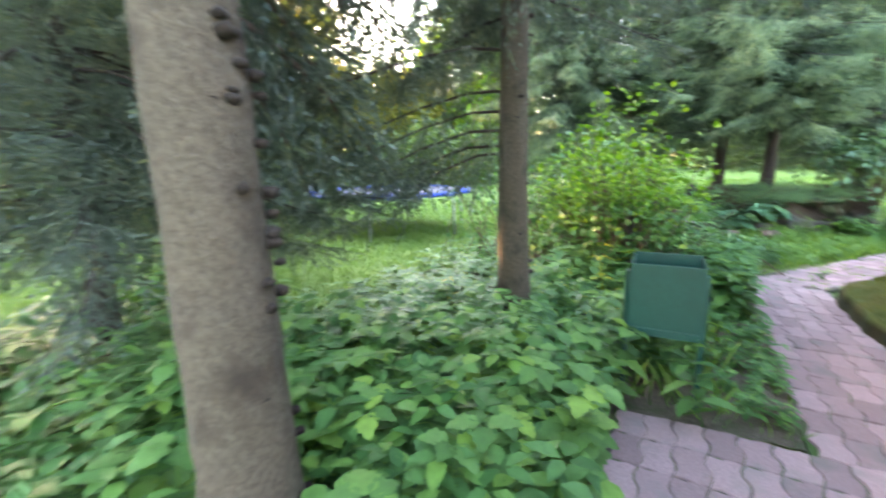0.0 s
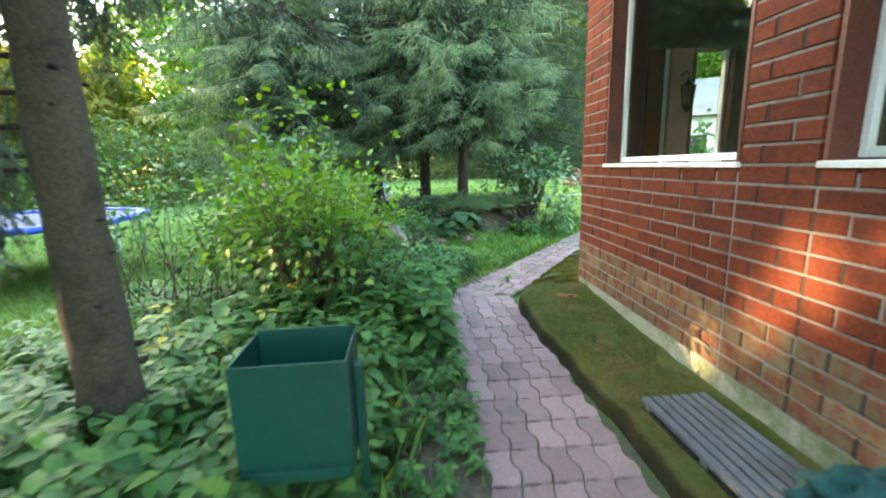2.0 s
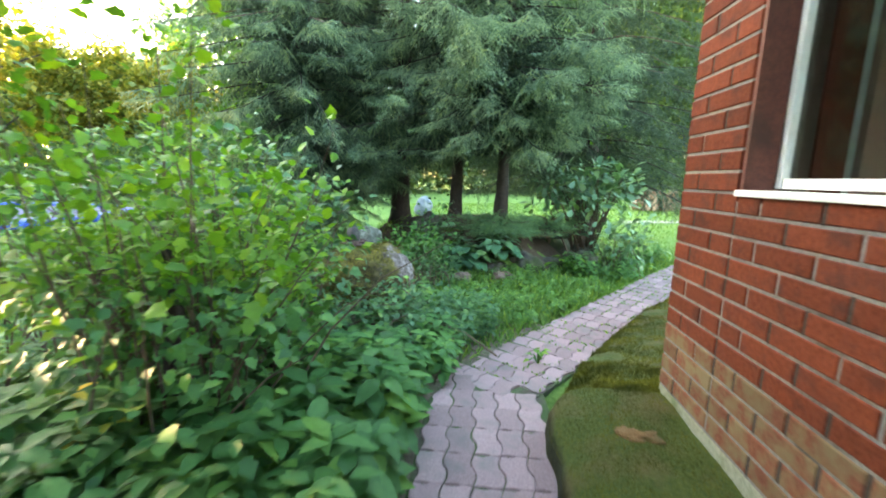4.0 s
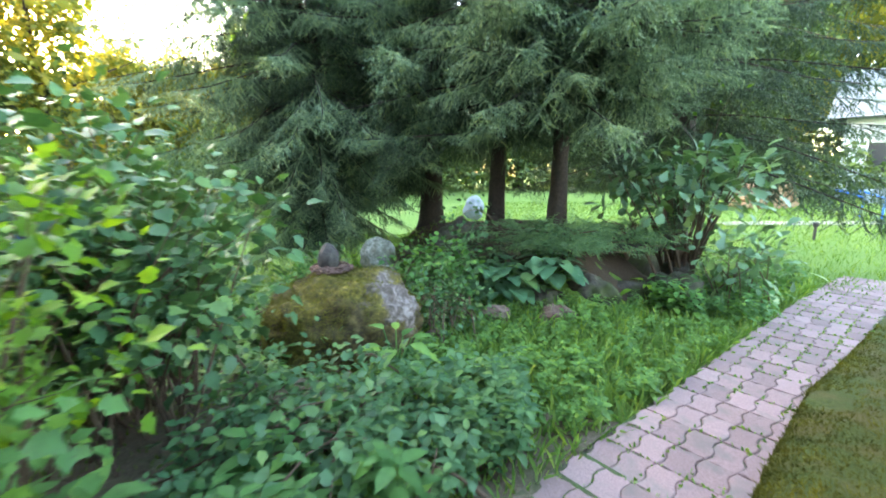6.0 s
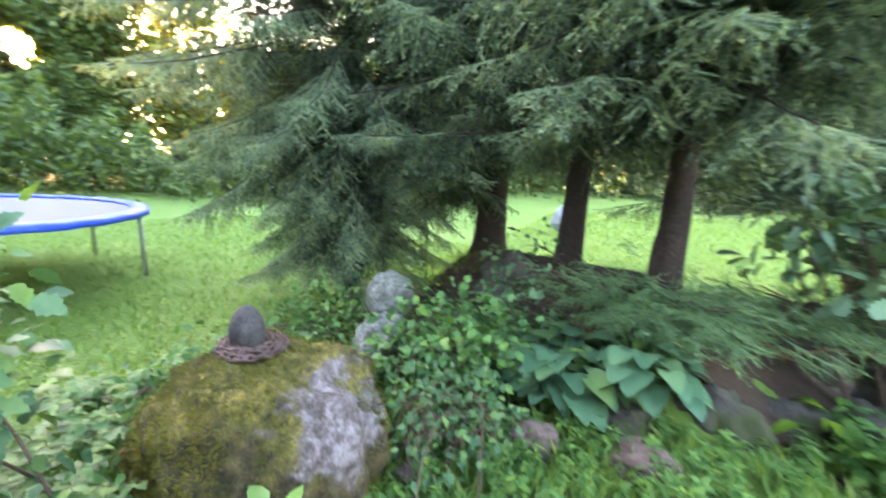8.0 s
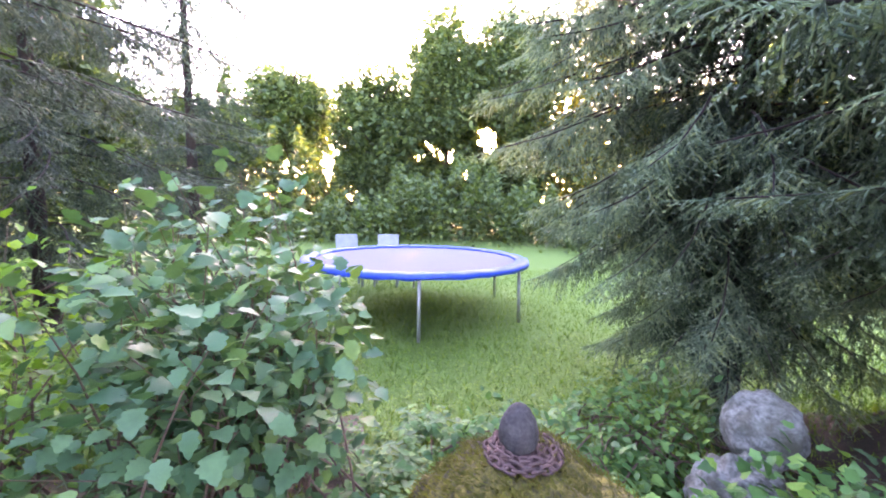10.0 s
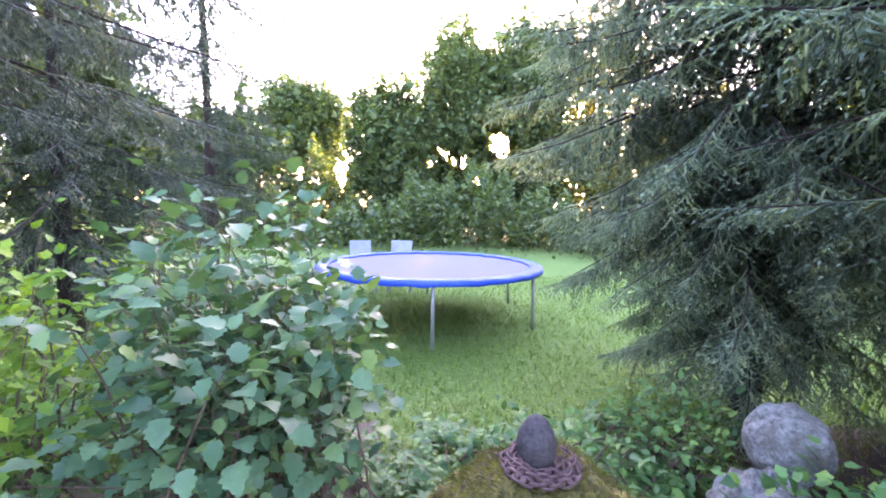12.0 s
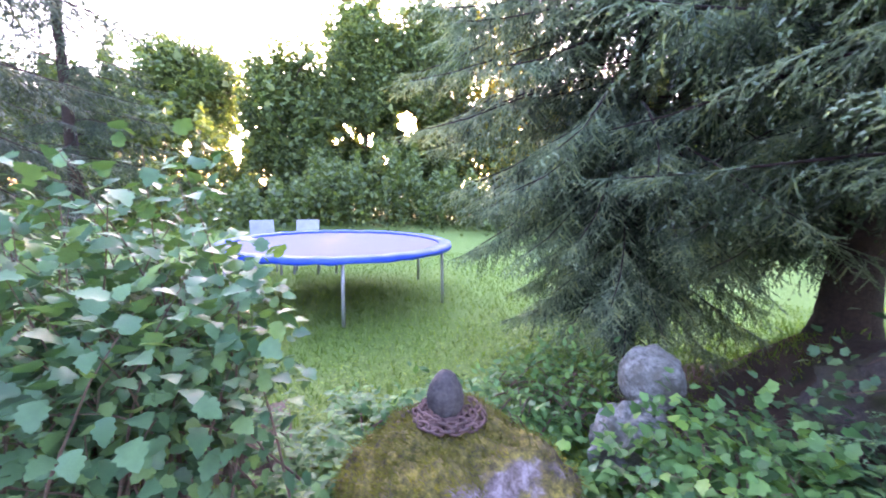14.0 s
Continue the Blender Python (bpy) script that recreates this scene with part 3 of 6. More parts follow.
def make_window(name, a, b):
    """A recessed white window between brown reveals."""
    w = tagged(new(name), "white framed veranda window with brown reveals and pale sill", "window", kind="structure")
    xr = WX + 0.11
    part("reveal", boxes((WX + 0.004, xr + 0.02, b - 0.02, b - 0.002, SILL, TOP), (WX + 0.004, xr + 0.02, a + 0.002, a + 0.02, SILL, TOP), (WX + 0.004, xr + 0.02, a, b, TOP - 0.02, TOP - 0.002)), REVEAL, w, "brown painted reveal")
    part("window_frame", boxes((xr, xr + 0.03, b - 0.05, b - 0.022, SILL + 0.02, TOP - 0.02), (xr, xr + 0.03, a + 0.022, a + 0.05, SILL + 0.02, TOP - 0.02), (xr, xr + 0.05, a + 0.06, b - 0.06, SILL + 0.02, SILL + 0.055), (xr, xr + 0.05, a + 0.06, b - 0.06, TOP - 0.06, TOP - 0.022), bevel=0.003), FRAME_WHITE, w, "white painted frame")
    part("window_sill", boxes((WX - 0.012, xr + 0.02, a - 0.004, b + 0.004, SILL - 0.012, SILL + 0.012), bevel=0.003), FRAME_WHITE, w, "pale metal sill")
    p = part("pane", boxes((xr + 0.020, xr + 0.026, a + 0.06, b - 0.06, SILL + 0.055, TOP - 0.06)), GLASS, w, "reflecting glass pane")
    p.visible_shadow = False


for k, (a, b) in enumerate(BAYS):
    make_window("window_%d" % (k + 1), a, b)

# what shows through the veranda: a far window with a pier and a lantern
fw = tagged(new("window_far"), "far veranda window with white posts and brick pier", "window", kind="structure")
yb = Y1 - 0.13
part("brick_pier", boxes((1.57, 1.70, yb - 0.02, Y1 - 0.014, SILL, 2.05), bevel=0.003), BRICK, fw, "narrow red brick pier")
part("post", boxes((1.715, 1.745, yb, Y1 - 0.03, SILL, 2.05), bevel=0.003), FRAME_WHITE, fw, "white post")
part("pier", boxes((1.75, 1.92, yb - 0.03, Y1 - 0.014, SILL, 2.05), bevel=0.004), PLASTER_PINK, fw, "pink brick pier")
part("jamb", boxes((1.92, 1.97, yb, Y1 - 0.03, SILL, 2.05)), REVEAL, fw, "dark brown jamb")
part("post", boxes((2.235, 2.258, yb + 0.03, Y1 - 0.05, SILL, 2.05), bevel=0.003), FRAME_WHITE, fw, "white post")
part("window_sill", boxes((1.97, 2.235, yb - 0.03, Y1 - 0.01, SILL + 0.0, SILL + 0.03), bevel=0.003), FRAME_WHITE, fw, "white sill")


def make_lantern():
    t = thing("wall_lantern", "black metal carriage lantern with glass panes on a pink pier", "lantern", (1.835, yb - 0.03, 1.70))
    b = bmesh.new()
    tube(b, ((0, 0.0, 0.14), (0, -0.06, 0.17), (0, -0.10, 0.14), (0, -0.10, 0.10)), 0.008, 6)
    part("bracket", b, BLACK_METAL, t)
    b = bmesh.new()
    tube(b, ((0, -0.10, 0.11), (0, -0.10, 0.08), (0, -0.10, 0.05)), (0.006, 0.02, 0.062), 6)
    part("cap", b, BLACK_METAL, t)
    b = bmesh.new()
    tube(b, ((0, -0.10, 0.045), (0, -0.10, -0.09)), (0.052, 0.034), 6)
    part("glass", b, GLASS, t)
    for k in range(6):
        b = bmesh.new()
        c, s = math.cos(k * math.pi / 3), math.sin(k * math.pi / 3)
        tube(b, ((0.054 * c, -0.10 + 0.054 * s, 0.05), (0.036 * c, -0.10 + 0.036 * s, -0.095)), 0.004, 5)
        part("rib", b, BLACK_METAL, t)
    b = bmesh.new()
    tube(b, ((0, -0.10, -0.09), (0, -0.10, -0.115), (0, -0.10, -0.14)), (0.040, 0.028, 0.006), 6)
    part("base", b, BLACK_METAL, t)


make_lantern()


# ---------------------------------------------------------------- things by the house
def make_bin():
    """An open green box on two side legs."""
    t = thing("litter_bin", "open dark green metal litter bin on thin legs among leaves", "bin", (-0.635, -1.025, 0.0), 2)
    w, d, z0, z1, s = 0.15, 0.118, 0.395, 0.715, 0.006
    part("front_panel", boxes((-w, w, -d, -d + s, z0, z1), bevel=0.002), GREEN_PAINT, t)
    part("back_panel", boxes((-w, w, d - s, d, z0, z1 + 0.01), bevel=0.002), GREEN_PAINT, t)
    part("side_panel", boxes((-w, -w + s, -d + s, d - s, z0, z1), bevel=0.002), GREEN_PAINT, t)
    part("side_panel", boxes((w - s, w, -d + s, d - s, z0, z1), bevel=0.002), GREEN_PAINT, t)
    part("bottom", boxes((-w + s, w - s, -d + s, d - s, z0, z0 + s)), GREEN_PAINT, t)
    part("bottom_lip", boxes((-w + 0.01, w - 0.01, -d - 0.012, -d, z0 - 0.012, z0 + 0.022), bevel=0.003), GREEN_PAINT, t, "folded green lip")
    for sgn in (-1, 1):
        x = sgn * (w + 0.014)
        part("leg", boxes((x - 0.012, x + 0.012, -0.02, 0.02, -0.08, z1 - 0.06), bevel=0.004), GREEN_PAINT, t, "green square tube leg")
        part("pivot", boxes((min(sgn * w, x), max(sgn * w, x), -0.012, 0.012, z1 - 0.10, z1 - 0.076)), GREEN_PAINT, t)


make_bin()


def make_grate():
    t = thing("foot_grate", "grey painted slatted foot grate lying on the concrete apron", "grate", (0.855, -0.86, 0.108), 1.5)
    for k in range(7):
        x = -0.135 + 0.045 * k
        part("slat", boxes((x - 0.0165, x + 0.0165, -0.38, 0.38, 0.022, 0.044), bevel=0.004), GRATE, t)
    # sheet added below; its black stands for the shade between the slats
    part("tray", boxes((-0.15, 0.15, -0.375, 0.375, -0.004, 0.004)), BLACK_METAL, t, "black sheet added below the slats for the shade in the gaps")
    for y in (-0.33, -0.02, 0.33):
        part("cross_bar", boxes((-0.15, 0.15, y - 0.02, y + 0.02, 0.0, 0.022), bevel=0.003), GRATE, t)


make_grate()


def lump(name, size, seed, mat, at, parent=None, rough=0.18, freq=2.2, sub=4, label="", turn=0.0, square=2.0):
    """An uneven stone or heap round its base."""
    bm = bmesh.new()
    bmesh.ops.create_icosphere(bm, subdivisions=sub, radius=1.0)
    for v in bm.verts:
        p = v.co.copy()
        p /= (abs(p.x) ** square + abs(p.y) ** square + abs(p.z) ** square) ** (1 / square)
        k = 1 + rough * noise.fractal(p * freq + Vector((seed, 0, 0)), 1.0, 2.0, 4) + rough * 0.9 * noise.noise(p * 0.9 + Vector((0, seed, 0)))
        v.co = Vector((p.x * size[0], p.y * size[1], p.z * size[2])) * k
    bmesh.ops.rotate(bm, verts=bm.verts, cent=(0, 0, 0), matrix=Matrix.Rotation(radians(turn), 3, "Z"))
    ob = part(name, bm, mat, parent, label, smooth=True)
    ob.location = at
    return ob


def stone(name, size, seed, mat, at, label, category="stone", **kw):
    return tagged(lump(name, size, seed, mat, at, **kw), label, category)


stone("garden_cloth", (0.15, 0.11, 0.075), 3, CLOTH, (0.99, -1.17, 0.20), "crumpled dark teal cloth lying on the foot grate", "cloth", rough=0.55, freq=2.6)
stone("split_log", (0.12, 0.05, 0.035), 9, DARKROCK, (0.82, -1.19, 0.18), "dark weathered split log on the foot grate", "log", rough=0.2)
stone("moss_patch", (0.10, 0.06, 0.02), 5, DEAD_MOSS, (0.88, 0.98, 0.147), "rust brown patch of dead moss", "moss patch", rough=0.4)


# ---------------------------------------------------------------- rock garden
boulder = stone("mossy_boulder", (0.54, 0.42, 0.49), 21, BOULDER, (-0.98, 3.44, 0.0), "large boulder half covered in golden moss and pale lichen", "boulder", rough=0.12, freq=2.6, sub=6, turn=12, square=2.6)
BTOP = 0.50


def make_egg():
    bm = bmesh.new()
    bmesh.ops.create_icosphere(bm, subdivisions=5, radius=1.0)
    for v in bm.verts:
        p = v.co.copy()
        k = 1 + 0.05 * noise.fractal(p * 2.5, 1.0, 2.0, 4)
        taper = 1 - 0.16 * p.z
        v.co = Vector((p.x * 0.072 * taper, p.y * 0.072 * taper, p.z * 0.102)) * k
    ob = part("egg_stone", bm, EGG, smooth=True)
    ob.location = (-1.06, 3.44, BTOP + 0.097)
    tagged(ob, "dark grey egg-shaped stone standing on a rusty chain coil", "stone")


make_egg()


def make_chain():
    """A rusty chain coiled flat in three turns."""
    t = thing("chain_coil", "rusty brown iron chain coiled round the egg stone on moss", "chain", (-1.05, 3.45, BTOP + 0.012))
    bm = bmesh.new()
    pts = [Vector((0.0245 * math.cos(a), 0.0135 * math.sin(a), 0)) for a in (2 * math.pi * k / 12 for k in range(12))]
    rings = []
    for k, p in enumerate(pts):
        d = (pts[(k + 1) % 12] - pts[k - 1]).normalized()
        q = d.to_track_quat("Z", "Y")
        rings.append([bm.verts.new(p + q @ Vector((0.0060 * math.cos(a), 0.0060 * math.sin(a), 0))) for a in (math.pi * j / 3 for j in range(6))])
    for k in range(12):
        a, b = rings[k], rings[(k + 1) % 12]
        for j in range(6):
            bm.faces.new((a[j], a[(j + 1) % 6], b[(j + 1) % 6], b[j]))
    mesh = bpy.data.meshes.new("link")
    bm.to_mesh(mesh)
    bm.free()
    mesh.materials.append(RUST)
    mesh.shade_smooth()
    r, a, k = 0.062, 0.0, 0
    rnd = random.Random(4)
    while r < 0.145:
        for lay in ((0, 1) if r < 0.125 else (0,)):
            ob = new("link", mesh)
            ob.parent = t
            ob.matrix_basis = Matrix.Translation((r * math.cos(a), r * math.sin(a), 0.006 + 0.013 * lay + rnd.uniform(0, 0.006))) @ Matrix.Rotation(a + math.pi / 2 + rnd.uniform(-0.35, 0.35), 4, "Z") @ Matrix.Rotation(rnd.choice((0.25, 1.1, -0.6)) + rnd.uniform(-0.2, 0.2), 4, "X")
        a += 0.034 / r
        r += 0.025 * 0.034 / r / (2 * math.pi)
        k += 1


make_chain()
stone("white_boulder", (0.185, 0.17, 0.175), 33, GRANITE, (-1.25, 4.80, 0.36), "rounded pale granite boulder under drooping spruce boughs", "boulder", rough=0.12, sub=5)
stone("lower_boulder", (0.17, 0.20, 0.24), 35, GRANITE, (-1.12, 4.54, 0.06), "pale lichen-spotted boulder leaning below another", "boulder", rough=0.25, sub=5)
stone("dark_boulder", (0.30, 0.22, 0.30), 41, DARKROCK, (-0.48, 5.42, 0.38), "dark mossy boulder at the foot of the spruces", "boulder", rough=0.25, sub=5)
stone("dark_boulder", (0.50, 0.25, 0.20), 45, DARKROCK, (0.15, 4.95, 0.12), "dark shaded rock behind the hosta", "boulder", rough=0.3, sub=5)
stone("edging_rock", (0.17, 0.12, 0.12), 51, REDROCK, (0.52, 4.33, -0.02), "reddish rock in front of the hosta", "rock", rough=0.25)
stone("edging_rock", (0.13, 0.10, 0.10), 52, REDROCK, (0.02, 4.22, -0.01), "small brown rock in the border", "rock", rough=0.25)
stone("edging_rock", (0.08, 0.06, 0.05), 53, REDROCK, (-0.36, 3.72, -0.02), "small pale rock beside the boulder", "rock", rough=0.25)
stone("edging_rock", (0.30, 0.16, 0.15), 54, DARKROCK, (1.20, 5.05, 0.02), "dark rock under the hollow", "rock", rough=0.3)
stone("edging_rock", (0.20, 0.14, 0.26), 55, DARKROCK, (1.72, 5.35, 0.05), "dark upright rock under the oak", "rock", rough=0.3)
stone("edging_rock", (0.26, 0.15, 0.20), 58, DARKROCK, (0.80, 4.78, 0.06), "dark rock holding up the raised bed", "rock", rough=0.3)
stone("edging_rock", (0.22, 0.14, 0.17), 59, DARKROCK, (0.42, 4.52, 0.02), "dark rock below the hosta leaves", "rock", rough=0.3)
stone("edging_rock", (0.24, 0.16, 0.22), 60, DARKROCK, (1.62, 5.02, 0.04), "dark rock beside the black hollow", "rock", rough=0.3)
stone("capstone", (0.55, 0.30, 0.11), 56, DARKROCK, (1.20, 5.42, 0.50), "dark flat rock roofing a black hollow", "rock", rough=0.25)
stone("hollow_wall", (0.5, 0.15, 0.30), 57, DARKROCK, (1.20, 5.85, 0.20), "dark rock at the back of the hollow", "rock", rough=0.25)


# ---------------------------------------------------------------- lawn things
def make_trampoline():
    cx, cy, r, z = -5.80, 3.74, 1.62, 0.79
    base = g(cx, cy) - 0.02
    t = thing("trampoline", "round trampoline with blue padded rim and grey mat", "trampoline", (cx, cy, base))
    n = 64
    bm = bmesh.new()
    prof = ((r - 0.17, z + 0.0), (r - 0.16, z + 0.022), (r - 0.06, z + 0.03), (r + 0.02, z + 0.012), (r + 0.03, z - 0.04), (r + 0.005, z - 0.045), (r - 0.02, z - 0.005), (r - 0.16, z - 0.005))
    rings = [[bm.verts.new((a * math.cos(2 * math.pi * k / n), a * math.sin(2 * math.pi * k / n), b + 0.006 * math.sin(k * 2.4) - (0.010 * abs(math.sin(k * 1.9)) if b < z - 0.03 else 0))) for a, b in prof] for k in range(n)]
    for k in range(n):
        a, b = rings[k], rings[(k + 1) % n]
        for j in range(len(prof)):
            bm.faces.new((a[j], b[j], b[(j + 1) % len(prof)], a[(j + 1) % len(prof)]))
    part("pad", bm, BLUE_PAD, t, "blue vinyl rim pad", smooth=True)
    bm = bmesh.new()
    bmesh.ops.create_circle(bm, cap_ends=True, cap_tris=True, segments=n, radius=r - 0.1)
    bmesh.ops.translate(bm, verts=bm.verts, vec=(0, 0, z - 0.008))
    part("jump_mat", bm, MAT_BED, t, "grey woven mat")
    bm = bmesh.new()
    tube(bm, [((r - 0.03) * math.cos(2 * math.pi * k / 32), (r - 0.03) * math.sin(2 * math.pi * k / 32), z - 0.03) for k in range(33)], 0.02, 6)
    part("ring", bm, STEEL, t, "steel rim tube", smooth=True)
    for k in range(6):
        a = radians(53 + 60 * k)
        bm = bmesh.new()
        c, s = math.cos(a), math.sin(a)
        tube(bm, ((c * (r - 0.06), s * (r - 0.06), z - 0.03), (c * (r - 0.04), s * (r - 0.04), 0.02)), 0.021, 8)
        part("leg", bm, STEEL, t, "galvanised leg", smooth=True)


make_trampoline()


def make_chair(x, y, turn):
    """A moulded plastic garden chair."""
    t = thing("garden_chair", "white plastic garden chair standing behind the trampoline", "chair", (x, y, g(x, y) - 0.02), turn, "garden chairs")
    part("seat", boxes((-0.22, 0.22, -0.22, 0.20, 0.40, 0.43), bevel=0.012), PLASTIC, t)
    bm = bmesh.new()
    box(bm, -0.21, 0.21, -0.015, 0.015, 0.0, 0.56, bevel=0.012, turn=Matrix.Translation((0, 0.22, 0.42)) @ Matrix.Rotation(radians(-14), 4, "X"))
    part("backrest", bm, PLASTIC, t)
    for sx in (-1, 1):
        for sy, ln in ((-0.18, 0.62), (0.18, 0.42)):
            part("leg", boxes((sx * 0.21 - 0.02, sx * 0.21 + 0.02, sy - 0.02, sy + 0.02, 0.0, ln), bevel=0.006), PLASTIC, t)
        part("armrest", boxes((sx * 0.21 - 0.03, sx * 0.21 + 0.03, -0.21, 0.26, 0.62, 0.645), bevel=0.008), PLASTIC, t)


make_chair(-7.75, 2.75, 100)
make_chair(-7.75, 3.45, 80)


def make_barrow(x, y):
    t = thing("wheelbarrow", "wheelbarrow with pale tray and blue tube handles on the lawn", "wheelbarrow", (x, y, g(x, y) - 0.02), 15)
    bm = bmesh.new()
    top = [bm.verts.new(p) for p in ((-0.42, -0.30, 0.62), (0.48, -0.28, 0.66), (0.48, 0.28, 0.66), (-0.42, 0.30, 0.62))]
    bot = [bm.verts.new(p) for p in ((-0.28, -0.18, 0.34), (0.22, -0.17, 0.34), (0.22, 0.17, 0.34), (-0.28, 0.18, 0.34))]
    for k in range(4):
        bm.faces.new((top[k], top[(k + 1) % 4], bot[(k + 1) % 4], bot[k]))
    bm.faces.new(bot)
    bmesh.ops.solidify(bm, geom=bm.faces[:], thickness=0.012)
    part("tray", bm, ZINC, t, "pale zinc tray")
    for s in (-1, 1):
        bm = bmesh.new()
        tube(bm, ((-0.95, s * 0.27, 0.62), (-0.55, s * 0.25, 0.52), (0.1, s * 0.20, 0.32), (0.62, s * 0.06, 0.19)), 0.022, 8)
        part("handle", bm, BLUE_METAL, t, "blue tube handle", smooth=True)
        bm = bmesh.new()
        tube(bm, ((-0.30, s * 0.22, 0.42), (-0.34, s * 0.24, 0.0)), 0.02, 8)
        part("leg", bm, BLUE_METAL, t, "blue tube leg", smooth=True)
    bm = bmesh.new()
    tube(bm, ((0.62, -0.03, 0.19), (0.62, 0.03, 0.19)), 0.12, 16)
    wheel = part("wheel", bm, STEEL, t, "steel wheel rim")
    bm = bmesh.new()
    tube(bm, [(0.62 + 0.15 * math.cos(a), 0, 0.19 + 0.15 * math.sin(a)) for a in (2 * math.pi * k / 20 for k in range(21))], 0.042, 8)
    part("tyre", bm, RUBBER, wheel, "black rubber tyre", smooth=True)


make_barrow(7.7, 12.0)


def make_post(x, y):
    t = thing("garden_lamp_post", "short black bollard lamp standing in the lawn", "bollard", (x, y, g(x, y) - 0.03))
    bm = bmesh.new()
    tube(bm, ((0, 0, 0), (0, 0, 0.24)), 0.025, 8)
    part("stem", bm, BLACK_METAL, t)
    bm = bmesh.new()
    tube(bm, ((0, 0, 0.24), (0, 0, 0.26), (0, 0, 0.31), (0, 0, 0.33)), (0.03, 0.045, 0.045, 0.02), 10)
    part("head", bm, BLACK_METAL, t)


make_post(5.05, 9.45)
sheet("gravel_track", GRAVEL, lambda u, v: (4.2 + 9 * u, 10.9 - 0.5 * u + 0.5 * v + 0.3 * math.sin(u * 5), g(4.2 + 9 * u, 10.9 - 0.5 * u + 0.5 * v) + 0.012), 40, 4, "pale gravel track crossing the lawn", "track")
stone("lawn_stone", (0.25, 0.18, 0.30), 61, GREYSTONE, (-1.35, 11.6, 0.34), "pale blue grey upright stone on the far lawn", "stone", rough=0.2)


def make_woodpile(x, y):
    t = thing("woodpile", "stack of cut firewood logs beside the lawn", "woodpile", (x, y, g(x, y) - 0.03), 20)
    rnd = random.Random(3)
    for row in range(4):
        for k in range(9 - row):
            bm = bmesh.new()
            r = rnd.uniform(0.07, 0.10)
            xx = -0.85 + 0.19 * k + 0.1 * row
            tube(bm, ((xx, -0.3 + rnd.uniform(-0.05, 0.05), 0.09 + 0.16 * row), (xx, 0.3, 0.09 + 0.16 * row)), r, 8)
            part("log", bm, LOGS, t)


make_woodpile(6.4, 14.2)


def make_far_house(x, y, turn):
    t = thing("far_house", "white boarded house with a grey roof beyond the lawn", "house", (x, y, 0.3), turn)
    W, D, H = 5.0, 4.0, 3.0
    part("wall", boxes((-W, W, -D, D, -0.3, H)), RENDER_WALL, t)
    for k in range(14):
        part("board", boxes((-W, W, -D - 0.03, -D, 0.02 + 0.21 * k, 0.21 + 0.21 * k)), RENDER_WALL, t)
    bm = bmesh.new()
    a = [bm.verts.new(p) for p in ((-W - 0.5, -D - 0.6, H - 0.1), (W + 0.5, -D - 0.6, H - 0.1), (W + 0.5, D + 0.6, H - 0.1), (-W - 0.5, D + 0.6, H - 0.1), (-W - 0.5, 0, H + 2.2), (W + 0.5, 0, H + 2.2))]
    for f in ((0, 1, 5, 4), (2, 3, 4, 5), (0, 4, 3), (1, 2, 5), (3, 2, 1, 0)):
        bm.faces.new([a[k] for k in f])
    part("roof", bm, ROOF, t, "grey gabled roof")
    for xx in (-3.9, -2.2, -0.4, 2.2):
        w = part("window", boxes((xx - 0.5, xx + 0.5, -D - 0.06, -D - 0.02, 0.95, 2.1), bevel=0.01), FRAME_WHITE, t, "white window frame")
        part("pane", boxes((xx - 0.43, xx + 0.43, -D - 0.075, -D - 0.05, 1.02, 2.03)), BLACK_METAL, w, "dark pane")


make_far_house(17.3, 20.2, -32)

# ---------------------------------------------------------------- trees
def trunk_points(x, y, z0, h, r, lean=(0, 0), wob=0.04, n=14, seed=0):
    pts, rad = [], []
    for k in range(n):
        f = (k / (n - 1)) ** 1.6
        pts.append((x + lean[0] * f * h + wob * math.sin(f * 9 + seed), y + lean[1] * f * h + wob * math.cos(f * 7 + seed), z0 + f * h))
        rad.append(r * (1 - 0.92 * f) * (1 + 0.55 * math.exp(-f * h / 0.22)))
    return pts, rad


